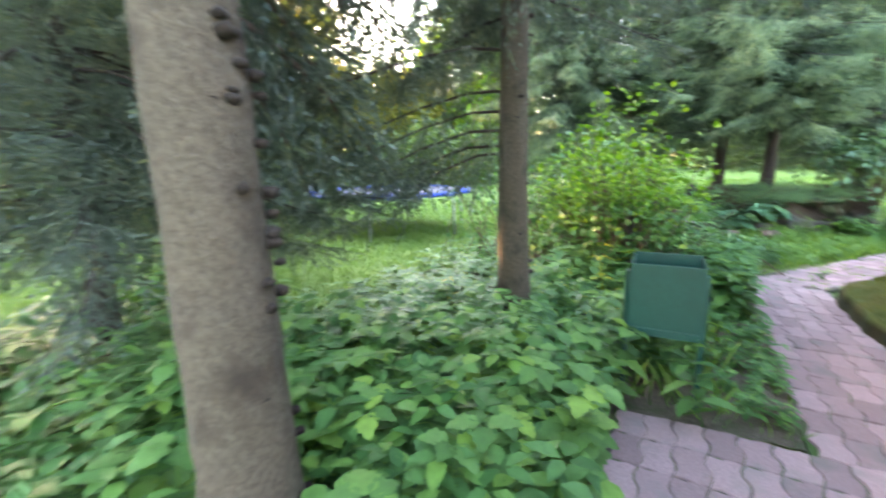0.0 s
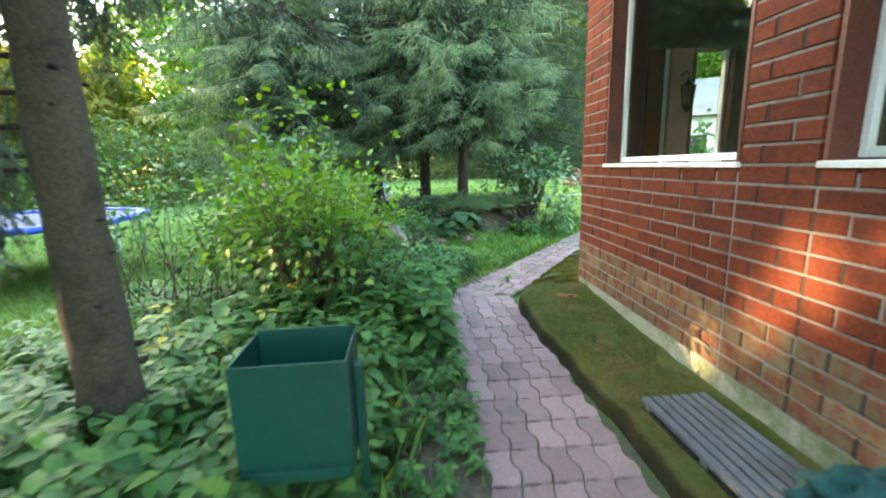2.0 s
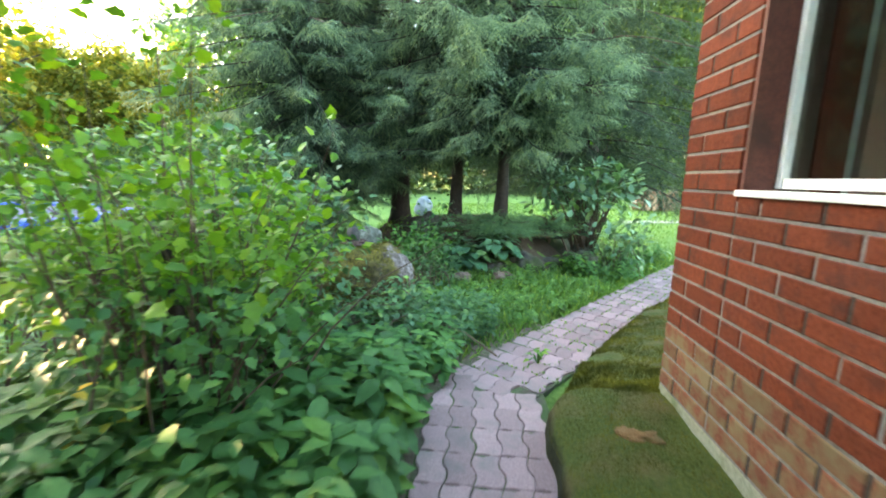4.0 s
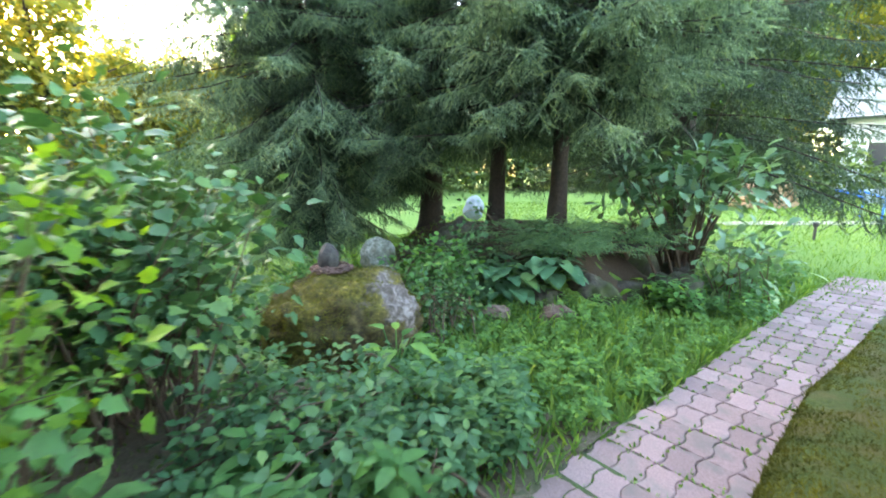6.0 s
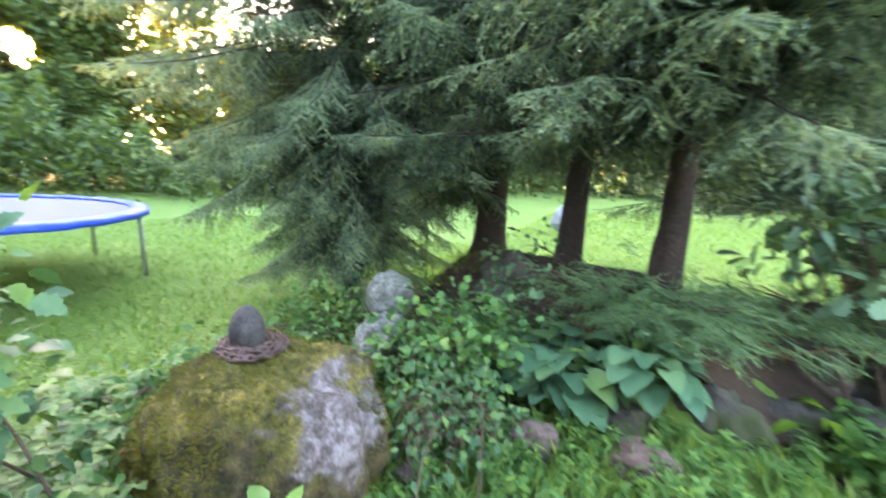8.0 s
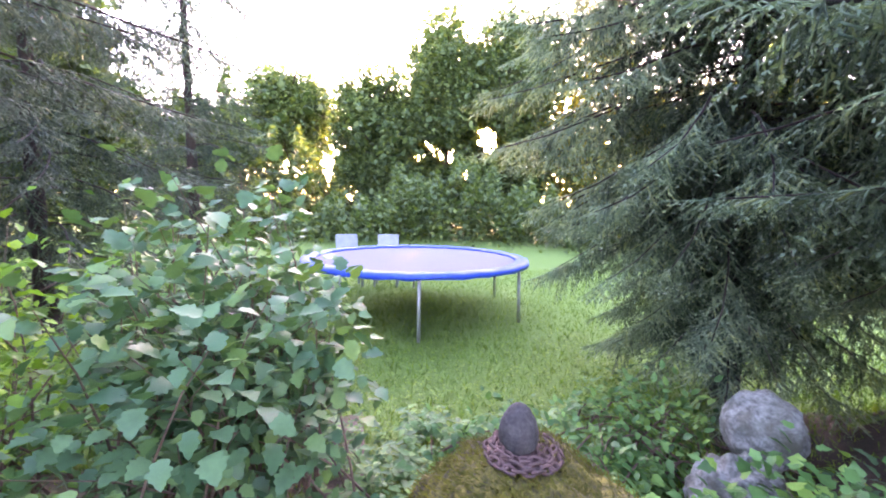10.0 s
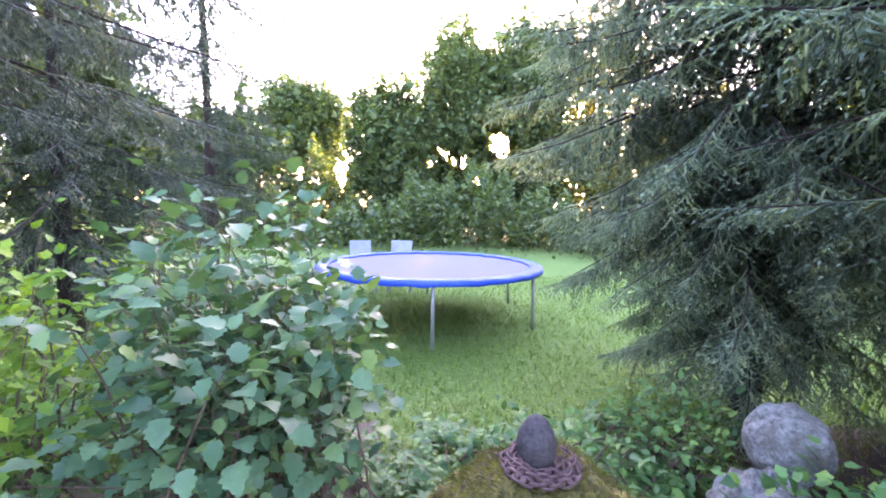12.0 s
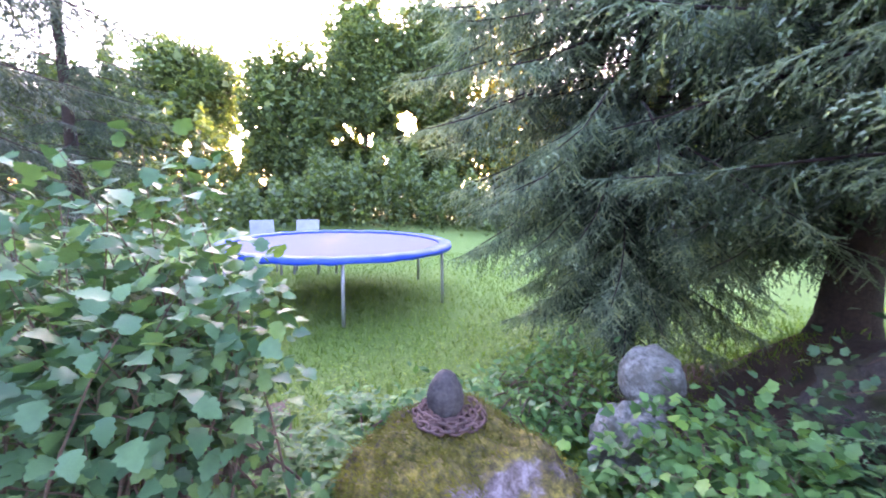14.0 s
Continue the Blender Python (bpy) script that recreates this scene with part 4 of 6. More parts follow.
def spruce(name, x, y, h, r, low, reach, seed, label, bark, needles=None, inner=None, dens=1.0, lean=(0, 0), boughs=None, knots=0, dense_top=4.4, open_front=0.0, near=False, droop=(0.25, 0.5), curtain=1.0, taper=0.8, grow=1.0):
    """A spruce: tapered trunk, whorls of drooping boughs, flat fronds along them and hanging twigs below."""
    rnd = np.random.default_rng(seed)
    z0 = g(x, y) - 0.1
    t = thing(name, label, "spruce tree", (x, y, z0))
    pts, rad = trunk_points(0, 0, 0, h, r, lean, 0.03, 16, seed)
    bm = bmesh.new()
    tube(bm, pts, rad, 20)
    bmesh.ops.subdivide_edges(bm, edges=[e for e in bm.edges if abs(e.verts[0].co.z - e.verts[1].co.z) > 0.02 and min(e.verts[0].co.z, e.verts[1].co.z) < 4], cuts=5, use_grid_fill=True)
    for v in bm.verts:
        p = v.co
        k = 0.010 * noise.fractal(Vector((p.x * 14, p.y * 14, p.z * 5 + seed)), 1.0, 2.0, 4)
        v.co += Vector((p.x - lean[0] * p.z, p.y - lean[1] * p.z, 0)).normalized() * k
    part("trunk", bm, bark, t, smooth=True)
    for k in range(knots):
        a, zz = rnd.uniform(-2.6, 1.2), rnd.uniform(0.2, 2.4)
        rr = float(np.interp(zz, [p[2] for p in pts], rad))
        big = rnd.uniform(0.7, 1.5)
        lump("knot", (0.017 * big, 0.017 * big, 0.011 * big), seed + k, KNOT, (math.cos(a) * (rr - 0.012 * big) + lean[0] * zz, math.sin(a) * (rr - 0.012 * big) + lean[1] * zz, zz), t, 0.3, 2.5, 2)
    upper = bmesh.new()
    flat, hung = [], []
    rows = list(boughs or [])
    z = low
    while z < h - 0.5:
        f = (z - low) / (h - low)
        n = 6 if z < 4 else 4
        a0 = rnd.uniform(0, 6.28)
        for k in range(n):
            rows.append((a0 + 6.28 * k / n + rnd.uniform(-0.3, 0.3), z + rnd.uniform(-0.12, 0.12), reach * (1 - f) ** taper * rnd.uniform(0.7, 1.1), rnd.uniform(*droop)))
        z += 0.34 if z < dense_top else 0.75
    for a, zz, ln, drop, *more in rows:
        big = zz >= dense_top
        if open_front and not more and zz < open_front and -2.2 < (a + math.pi) % (2 * math.pi) - math.pi < 0.6:
            ln *= 0.5
        d = np.array((math.cos(a), math.sin(a), 0.0))
        side = np.array((-d[1], d[0], 0.0))
        c = np.array((lean[0] * zz, lean[1] * zz, zz))
        line = lambda s: c + d * (ln * s) + np.array((0, 0, ln * (0.16 * s - drop * 1.75 * s * s + drop * 0.95 * s ** 3))) + side * (0.06 * ln * math.sin(3 * s + a))
        bough_bm = upper if zz > 3.4 else bmesh.new()
        tube(bough_bm, [line(s) for s in (0, 0.2, 0.4, 0.6, 0.8, 1.0)], [0.010 * (1 - 0.85 * s) * (0.6 + 0.3 * ln) + 0.002 for s in (0, 0.2, 0.4, 0.6, 0.8, 1.0)], 5, False)
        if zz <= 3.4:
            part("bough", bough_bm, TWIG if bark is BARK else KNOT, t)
        rich = dens * (more[0] if more else 1.0) * (0.22 if big else 1.0)
        m = max(5, int(2 * ln * rich / 0.115))
        for i in range(m):
            s = 0.12 + 0.86 * (i + rnd.uniform(0, 1)) / m
            sg = 1 if i % 2 else -1
            size = (0.22 + 0.28 * (1 - s) ** 0.7 * min(1.3, 0.5 + 0.35 * ln)) * rnd.uniform(0.75, 1.25) * grow * (2.0 if big else 1.0)
            fw = d * rnd.uniform(0.5, 1.0) + side * sg * rnd.uniform(0.3, 0.95) * (1.2 - 0.5 * s) + rnd.normal(size=3) * 0.14 - np.array((0, 0, rnd.uniform(0.15, 1.5) * (1.25 - s) + 0.4 * drop))
            flat.append((line(s), fw, size, s))
        flat.append((line(0.97), line(1.0) - line(0.85), 0.30 * (2 if big else 1), 1.0))
        for i in range(int(m * 0.75 * curtain)):
            s = rnd.uniform(0.10, 0.92)
            o = side * rnd.normal() * 0.16 * (1.1 - s) * min(2.0, ln) - np.array((0, 0, 0.03))
            hung.append((line(s) + o, rnd.normal(size=3) * 0.16 + d * 0.12 - np.array((0, 0, 1.0)), rnd.uniform(0.20, 0.50) * (1.15 - 0.5 * s) * (1.8 if big else 1.0), s))
    tagged(part("bough_rest", upper, TWIG, t), kind="stuff")

    def pick(rows_, templates):
        P, F, S = (np.array([row[k] for row in rows_]) for k in range(3))
        A, K = axes(F, roll=rnd.uniform(-0.45, 0.45, len(P))), rnd.integers(0, 3, len(P))
        return merged(*[scatter(templates[k], P[K == k], A[K == k], S[K == k]) for k in range(3)])

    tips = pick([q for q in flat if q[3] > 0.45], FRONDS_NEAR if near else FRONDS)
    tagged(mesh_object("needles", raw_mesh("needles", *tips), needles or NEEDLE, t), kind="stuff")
    # by default the crown's inner shade is put into these fronds' colour
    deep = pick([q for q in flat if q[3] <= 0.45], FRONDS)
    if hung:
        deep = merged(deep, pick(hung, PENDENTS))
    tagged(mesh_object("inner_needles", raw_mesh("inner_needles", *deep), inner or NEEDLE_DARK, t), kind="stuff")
    return t


def to_angle(dx, dy):
    return math.atan2(dy, dx)


def fan(a0, a1, n, z0, z1, ln, drop, rich):
    """Boughs spread between two headings (degrees) and two heights."""
    return [(radians(a0 + (a1 - a0) * ((k * 0.618) % 1)), z0 + (z1 - z0) * (k + 0.5) / n, ln * (0.85 + 0.3 * ((k * 0.37) % 1)), drop * (0.85 + 0.3 * ((k * 0.53) % 1)), rich) for k in range(n)]


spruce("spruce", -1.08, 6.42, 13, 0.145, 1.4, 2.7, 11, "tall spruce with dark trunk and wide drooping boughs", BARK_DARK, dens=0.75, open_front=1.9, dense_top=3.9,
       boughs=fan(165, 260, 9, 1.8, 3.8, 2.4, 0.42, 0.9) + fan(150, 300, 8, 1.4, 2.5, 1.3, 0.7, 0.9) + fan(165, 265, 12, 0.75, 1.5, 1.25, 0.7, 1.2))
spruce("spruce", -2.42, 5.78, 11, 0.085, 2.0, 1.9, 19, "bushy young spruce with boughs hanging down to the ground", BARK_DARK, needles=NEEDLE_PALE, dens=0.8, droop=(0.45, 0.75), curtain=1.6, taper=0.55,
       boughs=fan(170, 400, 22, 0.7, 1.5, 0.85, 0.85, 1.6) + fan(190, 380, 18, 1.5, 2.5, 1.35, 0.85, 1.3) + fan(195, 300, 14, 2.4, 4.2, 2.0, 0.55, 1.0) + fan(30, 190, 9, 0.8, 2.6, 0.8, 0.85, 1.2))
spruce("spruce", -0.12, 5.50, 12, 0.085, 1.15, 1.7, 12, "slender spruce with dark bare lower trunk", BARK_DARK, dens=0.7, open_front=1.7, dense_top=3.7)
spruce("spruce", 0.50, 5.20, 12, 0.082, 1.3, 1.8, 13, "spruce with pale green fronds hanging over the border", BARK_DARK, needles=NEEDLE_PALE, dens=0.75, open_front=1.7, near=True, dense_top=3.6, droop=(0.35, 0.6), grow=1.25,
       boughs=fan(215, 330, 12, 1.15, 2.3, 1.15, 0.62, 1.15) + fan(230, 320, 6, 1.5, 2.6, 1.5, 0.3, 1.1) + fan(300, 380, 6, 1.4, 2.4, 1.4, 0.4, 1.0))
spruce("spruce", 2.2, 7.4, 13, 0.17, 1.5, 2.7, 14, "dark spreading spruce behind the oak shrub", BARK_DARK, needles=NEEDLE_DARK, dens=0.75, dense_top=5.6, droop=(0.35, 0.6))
spruce("spruce", -1.54, -2.58, 12, 0.124, 2.6, 2.0, 15, "spruce with thick pale brown knotted trunk", BARK, needles=NEEDLE_GREY, inner=NEEDLE_GREY, dens=0.38, knots=85, lean=(0.012, 0.004), curtain=1.6,
       boughs=[(to_angle(-0.6, 1.2), 2.3, 2.0, 0.5, 1.6), (to_angle(-1, 1), 2.2, 2.2, 0.55, 1.6), (to_angle(-1.2, 0.6), 2.2, 1.9, 0.5, 1.6), (to_angle(-0.9, 1.4), 2.5, 2.3, 0.45, 1.6), (to_angle(-1.3, 0.1), 2.3, 1.7, 0.5, 1.4), (to_angle(-0.8, 1.1), 1.9, 2.0, 0.6, 1.6), (to_angle(-0.7, 1.3), 1.7, 2.0, 0.58, 1.4), (to_angle(-1.0, 1.0), 1.6, 1.9, 0.62, 1.4)])
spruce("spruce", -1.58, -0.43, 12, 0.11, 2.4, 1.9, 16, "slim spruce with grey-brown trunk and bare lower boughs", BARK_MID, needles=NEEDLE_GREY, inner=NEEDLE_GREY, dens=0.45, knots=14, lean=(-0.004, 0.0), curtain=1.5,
       boughs=[(to_angle(-1, -0.35), 1.75, 1.7, 0.5, 0.8), (to_angle(-1, -0.6), 1.62, 1.5, 0.55, 0.8), (to_angle(-0.8, -0.9), 2.0, 1.6, 0.5, 1.4), (to_angle(-1, 0.3), 2.2, 1.8, 0.4, 1.2), (to_angle(-0.6, 1.0), 2.7, 2.3, 0.3, 1.4), (to_angle(-0.9, 0.7), 2.5, 2.2, 0.32, 1.4),
               (to_angle(-0.45, 1.2), 3.0, 2.3, 0.3, 1.4), (to_angle(-0.7, 0.9), 3.1, 2.2, 0.3, 1.4), (to_angle(-1, -0.1), 2.4, 1.9, 0.5, 1.4), (to_angle(-1, -0.75), 1.5, 1.6, 0.62, 0.9), (to_angle(-0.8, -0.5), 1.35, 1.3, 0.7, 0.9), (to_angle(-1, -0.3), 1.4, 1.8, 0.6, 0.9),
               (to_angle(-1.0, 2.9), 3.3, 3.1, 0.25, 1.4), (to_angle(-1.3, 2.6), 3.0, 3.0, 0.28, 1.4), (to_angle(-1.6, 2.2), 2.8, 2.9, 0.3, 1.4), (to_angle(-1.9, 2.0), 2.5, 2.8, 0.35, 1.2)])
spruce("spruce", -3.55, -2.15, 11, 0.075, 1.2, 1.8, 18, "dark spruce with low hanging boughs beyond the bed", BARK_DARK, needles=NEEDLE_GREY, inner=NEEDLE_GREY, dens=0.55, curtain=1.6,
       boughs=fan(-70, 130, 12, 1.0, 2.0, 1.4, 0.55, 0.8) + fan(-60, 120, 7, 2.0, 3.2, 1.8, 0.5, 0.8))


def crown(t, centre, size, n, leaf, tpl, mat, seed, clumps=26, name="crown", gap=None):
    """An uneven crown of leaves gathered in clumps."""
    r = np.random.default_rng(seed)
    c = r.normal(size=(clumps, 3))
    c /= np.linalg.norm(c, axis=1, keepdims=True)
    c *= r.uniform(0.12, 1.0, (clumps, 1)) ** 0.5 * np.array(size) * 0.88
    which = r.integers(0, clumps, n)
    P = c[which] + np.clip(r.normal(size=(n, 3)), -1.9, 1.9) * np.array(size) * 0.135 * r.uniform(0.6, 1.4, clumps)[which][:, None] + np.array(centre)
    heart = n // 9
    P = np.concatenate((P, c[r.integers(0, clumps, heart)] * 0.86 + r.normal(size=(heart, 3)) * np.array(size) * 0.09 + np.array(centre)))
    L = leaf * np.concatenate((np.ones(n), np.full(heart, 2.6)))
    if gap is not None:
        ok = gap(P)
        P, L = P[ok], L[ok]
    n = len(P)
    A = axes(r.normal(size=(n, 3)) * (1, 1, 0.7) + (0, 0, -0.3), roll=r.uniform(-1.2, 1.2, n))
    v, tr = scatter(tpl, P, A, L * r.uniform(0.7, 1.3, n))
    return tagged(mesh_object(name, raw_mesh(name, v, tr), mat, t), kind="stuff")


def broadleaf(x, y, h, base, rad, n, leaf, seed, label, mat=None, rad_z=None, gap=None):
    """A broadleaved tree: trunk, forked limbs, an open crown."""
    z0 = g(x, y) - 0.1
    t = thing("broadleaf_tree", label, "tree", (x, y, z0))
    bm = bmesh.new()
    rnd = random.Random(seed)
    tube(bm, *trunk_points(0, 0, 0, h * 0.9, 0.02 * h, (0.02, 0.01), 0.05, 10, seed), 8)
    part("trunk", bm, BARK_DARK, t, smooth=True)
    for k in range(9):
        bm = bmesh.new()
        a, zz = k * 2.4, base + (h - base) * (0.05 + 0.08 * k)
        ln = rad * rnd.uniform(0.6, 0.95)
        tube(bm, [(ln * s * math.cos(a), ln * s * math.sin(a), zz + ln * 0.6 * s) for s in (0, 0.35, 0.7, 1)], (0.06, 0.045, 0.03, 0.012), 5, False)
        part("limb", bm, BARK_DARK, t)
    hz = rad_z or (h - base) / 2
    off = np.array((x, y, z0))
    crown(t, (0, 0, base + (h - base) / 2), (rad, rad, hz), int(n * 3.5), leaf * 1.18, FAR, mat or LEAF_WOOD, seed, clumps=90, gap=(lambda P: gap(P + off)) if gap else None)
    return t


# openings cut in the woods towards the low sun, from the camera's end eye point and spots to be lit; clear and thinned
# half-angles
SUN_OPENINGS = [((0.35, 2.82, 1.45), 0.031, 0.046, 0.55), ((-4.5, 2.9, -0.1), 0.012, 0.035, 0.45), ((-1.45, -2.66, 1.55), 0.008, 0.010, 0.6), ((-1.0, 0.7, 0.45), 0.018, 0.03, 0.5), ((-2.9, 2.8, 0.15), 0.012, 0.02, 0.5)]
# further openings, cut so that sun patches fall on the brick wall
SUN_OPENINGS += [((1.12, -1.4 + 2.3 * ((k * 0.618) % 1), 0.12 + 0.98 * ((k * 0.755 + 0.3) % 1)), 0.0074 + 0.003 * (k % 3) / 2, 0.0, 1.0) for k in range(15)]


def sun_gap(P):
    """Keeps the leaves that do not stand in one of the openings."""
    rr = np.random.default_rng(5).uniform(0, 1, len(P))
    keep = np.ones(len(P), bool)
    for start, clear, thin, left in SUN_OPENINGS:
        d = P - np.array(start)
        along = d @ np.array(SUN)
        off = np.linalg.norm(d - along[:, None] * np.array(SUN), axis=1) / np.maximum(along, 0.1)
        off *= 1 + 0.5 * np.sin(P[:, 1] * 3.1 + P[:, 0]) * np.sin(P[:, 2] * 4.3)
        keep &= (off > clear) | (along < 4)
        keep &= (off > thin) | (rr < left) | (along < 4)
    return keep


def at(az, dist):
    return 0.35 + dist * math.sin(radians(az)), 2.82 + dist * math.cos(radians(az))


broadleaf(*at(-97.8, 30), 10.6, 3.2, 4.1, 5200, 0.19, 101, "round-crowned tree standing clear against the evening sky")
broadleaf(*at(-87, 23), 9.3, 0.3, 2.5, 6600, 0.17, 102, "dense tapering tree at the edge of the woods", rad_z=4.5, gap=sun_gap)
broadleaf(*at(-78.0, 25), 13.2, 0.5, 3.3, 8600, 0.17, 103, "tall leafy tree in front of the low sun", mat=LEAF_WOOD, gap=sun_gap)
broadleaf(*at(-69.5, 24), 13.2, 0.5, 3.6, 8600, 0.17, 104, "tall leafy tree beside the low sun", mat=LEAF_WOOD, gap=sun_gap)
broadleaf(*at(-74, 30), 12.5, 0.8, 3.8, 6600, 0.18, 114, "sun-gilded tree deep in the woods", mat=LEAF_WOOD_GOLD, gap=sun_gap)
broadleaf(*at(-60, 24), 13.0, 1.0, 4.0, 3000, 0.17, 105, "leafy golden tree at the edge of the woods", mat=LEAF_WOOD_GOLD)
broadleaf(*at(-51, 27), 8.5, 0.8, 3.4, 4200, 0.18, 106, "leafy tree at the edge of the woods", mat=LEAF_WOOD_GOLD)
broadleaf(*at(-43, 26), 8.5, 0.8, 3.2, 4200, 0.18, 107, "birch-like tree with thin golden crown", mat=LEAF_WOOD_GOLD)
broadleaf(*at(-34, 26), 14.0, 1.0, 4.4, 4000, 0.19, 108, "tall light green tree at the edge of the woods", mat=LEAF_LIME)
broadleaf(*at(-108, 26), 7.0, 0.8, 3.0, 3600, 0.18, 109, "leafy tree at the edge of the woods")
broadleaf(*at(-118, 22), 8.0, 0.8, 3.0, 3600, 0.18, 110, "leafy tree at the edge of the woods")
broadleaf(-8, 26, 14.0, 0.8, 4.2, 5200, 0.2, 111, "leafy tree beyond the far lawn")
broadleaf(-1, 27, 14.0, 0.8, 4.2, 5200, 0.2, 112, "leafy tree beyond the far lawn")
broadleaf(5, 27, 14.0, 0.8, 4.2, 5200, 0.2, 113, "leafy tree beyond the far lawn", mat=LEAF_LIME)
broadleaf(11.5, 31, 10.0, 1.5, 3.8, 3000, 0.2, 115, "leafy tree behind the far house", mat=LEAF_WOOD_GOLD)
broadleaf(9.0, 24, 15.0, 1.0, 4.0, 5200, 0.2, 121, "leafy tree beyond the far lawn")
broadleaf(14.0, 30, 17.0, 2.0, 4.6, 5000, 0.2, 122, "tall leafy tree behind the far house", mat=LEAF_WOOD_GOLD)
broadleaf(22.0, 29, 14.0, 2.0, 4.5, 3400, 0.2, 123, "tall leafy tree behind the far house", mat=LEAF_LIME)
broadleaf(17, 15, 7.0, 1.0, 2.6, 2500, 0.2, 116, "leafy tree beside the far house", mat=LEAF_LIME)
broadleaf(-14, -8, 10.0, 1.0, 4.0, 1200, 0.36, 117, "leafy tree at the edge of the garden")
broadleaf(-5, -14, 10.0, 1.0, 4.0, 1200, 0.36, 118, "leafy tree at the edge of the garden")
spruce("spruce", -5.2, -0.6, 9, 0.10, 0.7, 1.9, 20, "dark bushy spruce beside the lawn", BARK_DARK, needles=NEEDLE_GREY, dens=0.55, droop=(0.4, 0.65), taper=0.6)
spruce("spruce", -8.0, 0.0, 9, 0.11, 1.6, 1.7, 17, "thin spruce with sparse twiggy crown by the lawn", BARK_DARK, needles=NEEDLE_DARK, dens=0.5)


def hedge(az0, az1, dist, h, n, seed, label, mat, leaf=0.17):
    """A belt of undergrowth along the woods."""
    t = thing("undergrowth", label, "shrubs", (0, 0, 0), kind="stuff")
    r = np.random.default_rng(seed)
    n = int(n * 2.0)
    az = np.radians(r.uniform(az0, az1, n))
    d = dist + r.normal(size=n) * 2.0
    x, y = 0.35 + d * np.sin(az), 2.82 + d * np.cos(az)
    top = h * (0.8 + 0.35 * np.sin(az * 9 + seed) + 0.25 * np.sin(az * 23 + seed) * np.sin(az * 61) + 0.12 * np.sin(az * 140))
    P = np.stack((x, y, GV(x, y) + top * r.uniform(0, 1, n) ** 0.8), 1)
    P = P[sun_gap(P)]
    n = len(P)
    v, tr = scatter(FAR, P, axes(r.normal(size=(n, 3)), roll=r.uniform(-1, 1, n)), leaf * r.uniform(0.6, 1.5, n))
    tagged(mesh_object("leaves", raw_mesh("leaves", v, tr), mat, t), kind="stuff")


hedge(-125, -60, 19.5, 2.7, 20000, 1, "leafy undergrowth along the edge of the woods", LEAF_WOOD)
hedge(-112, -56, 26, 5.6, 15000, 6, "taller shrubs behind the edge of the woods", LEAF_WOOD, 0.30)
hedge(-62, -22, 19, 2.6, 10000, 2, "leafy undergrowth along the edge of the woods", LEAF_WOOD)
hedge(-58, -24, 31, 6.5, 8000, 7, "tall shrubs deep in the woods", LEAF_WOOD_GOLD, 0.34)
hedge(-30, 28, 21, 3.2, 12000, 3, "leafy undergrowth beyond the far lawn", LEAF_WOOD)
hedge(-34, 26, 27, 6.0, 12000, 8, "tall shrubs beyond the far lawn", LEAF_WOOD, 0.34)
hedge(14, 46, 36, 10.0, 9000, 9, "tall dark shrubs and trees behind the far house", LEAF_WOOD, 0.42)
hedge(24, 44, 19, 1.6, 3000, 4, "leafy shrubs in front of the far house", LEAF_WOOD)
hedge(-180, -125, 16, 4.0, 8000, 5, "leafy undergrowth closing the garden", LEAF_WOOD)

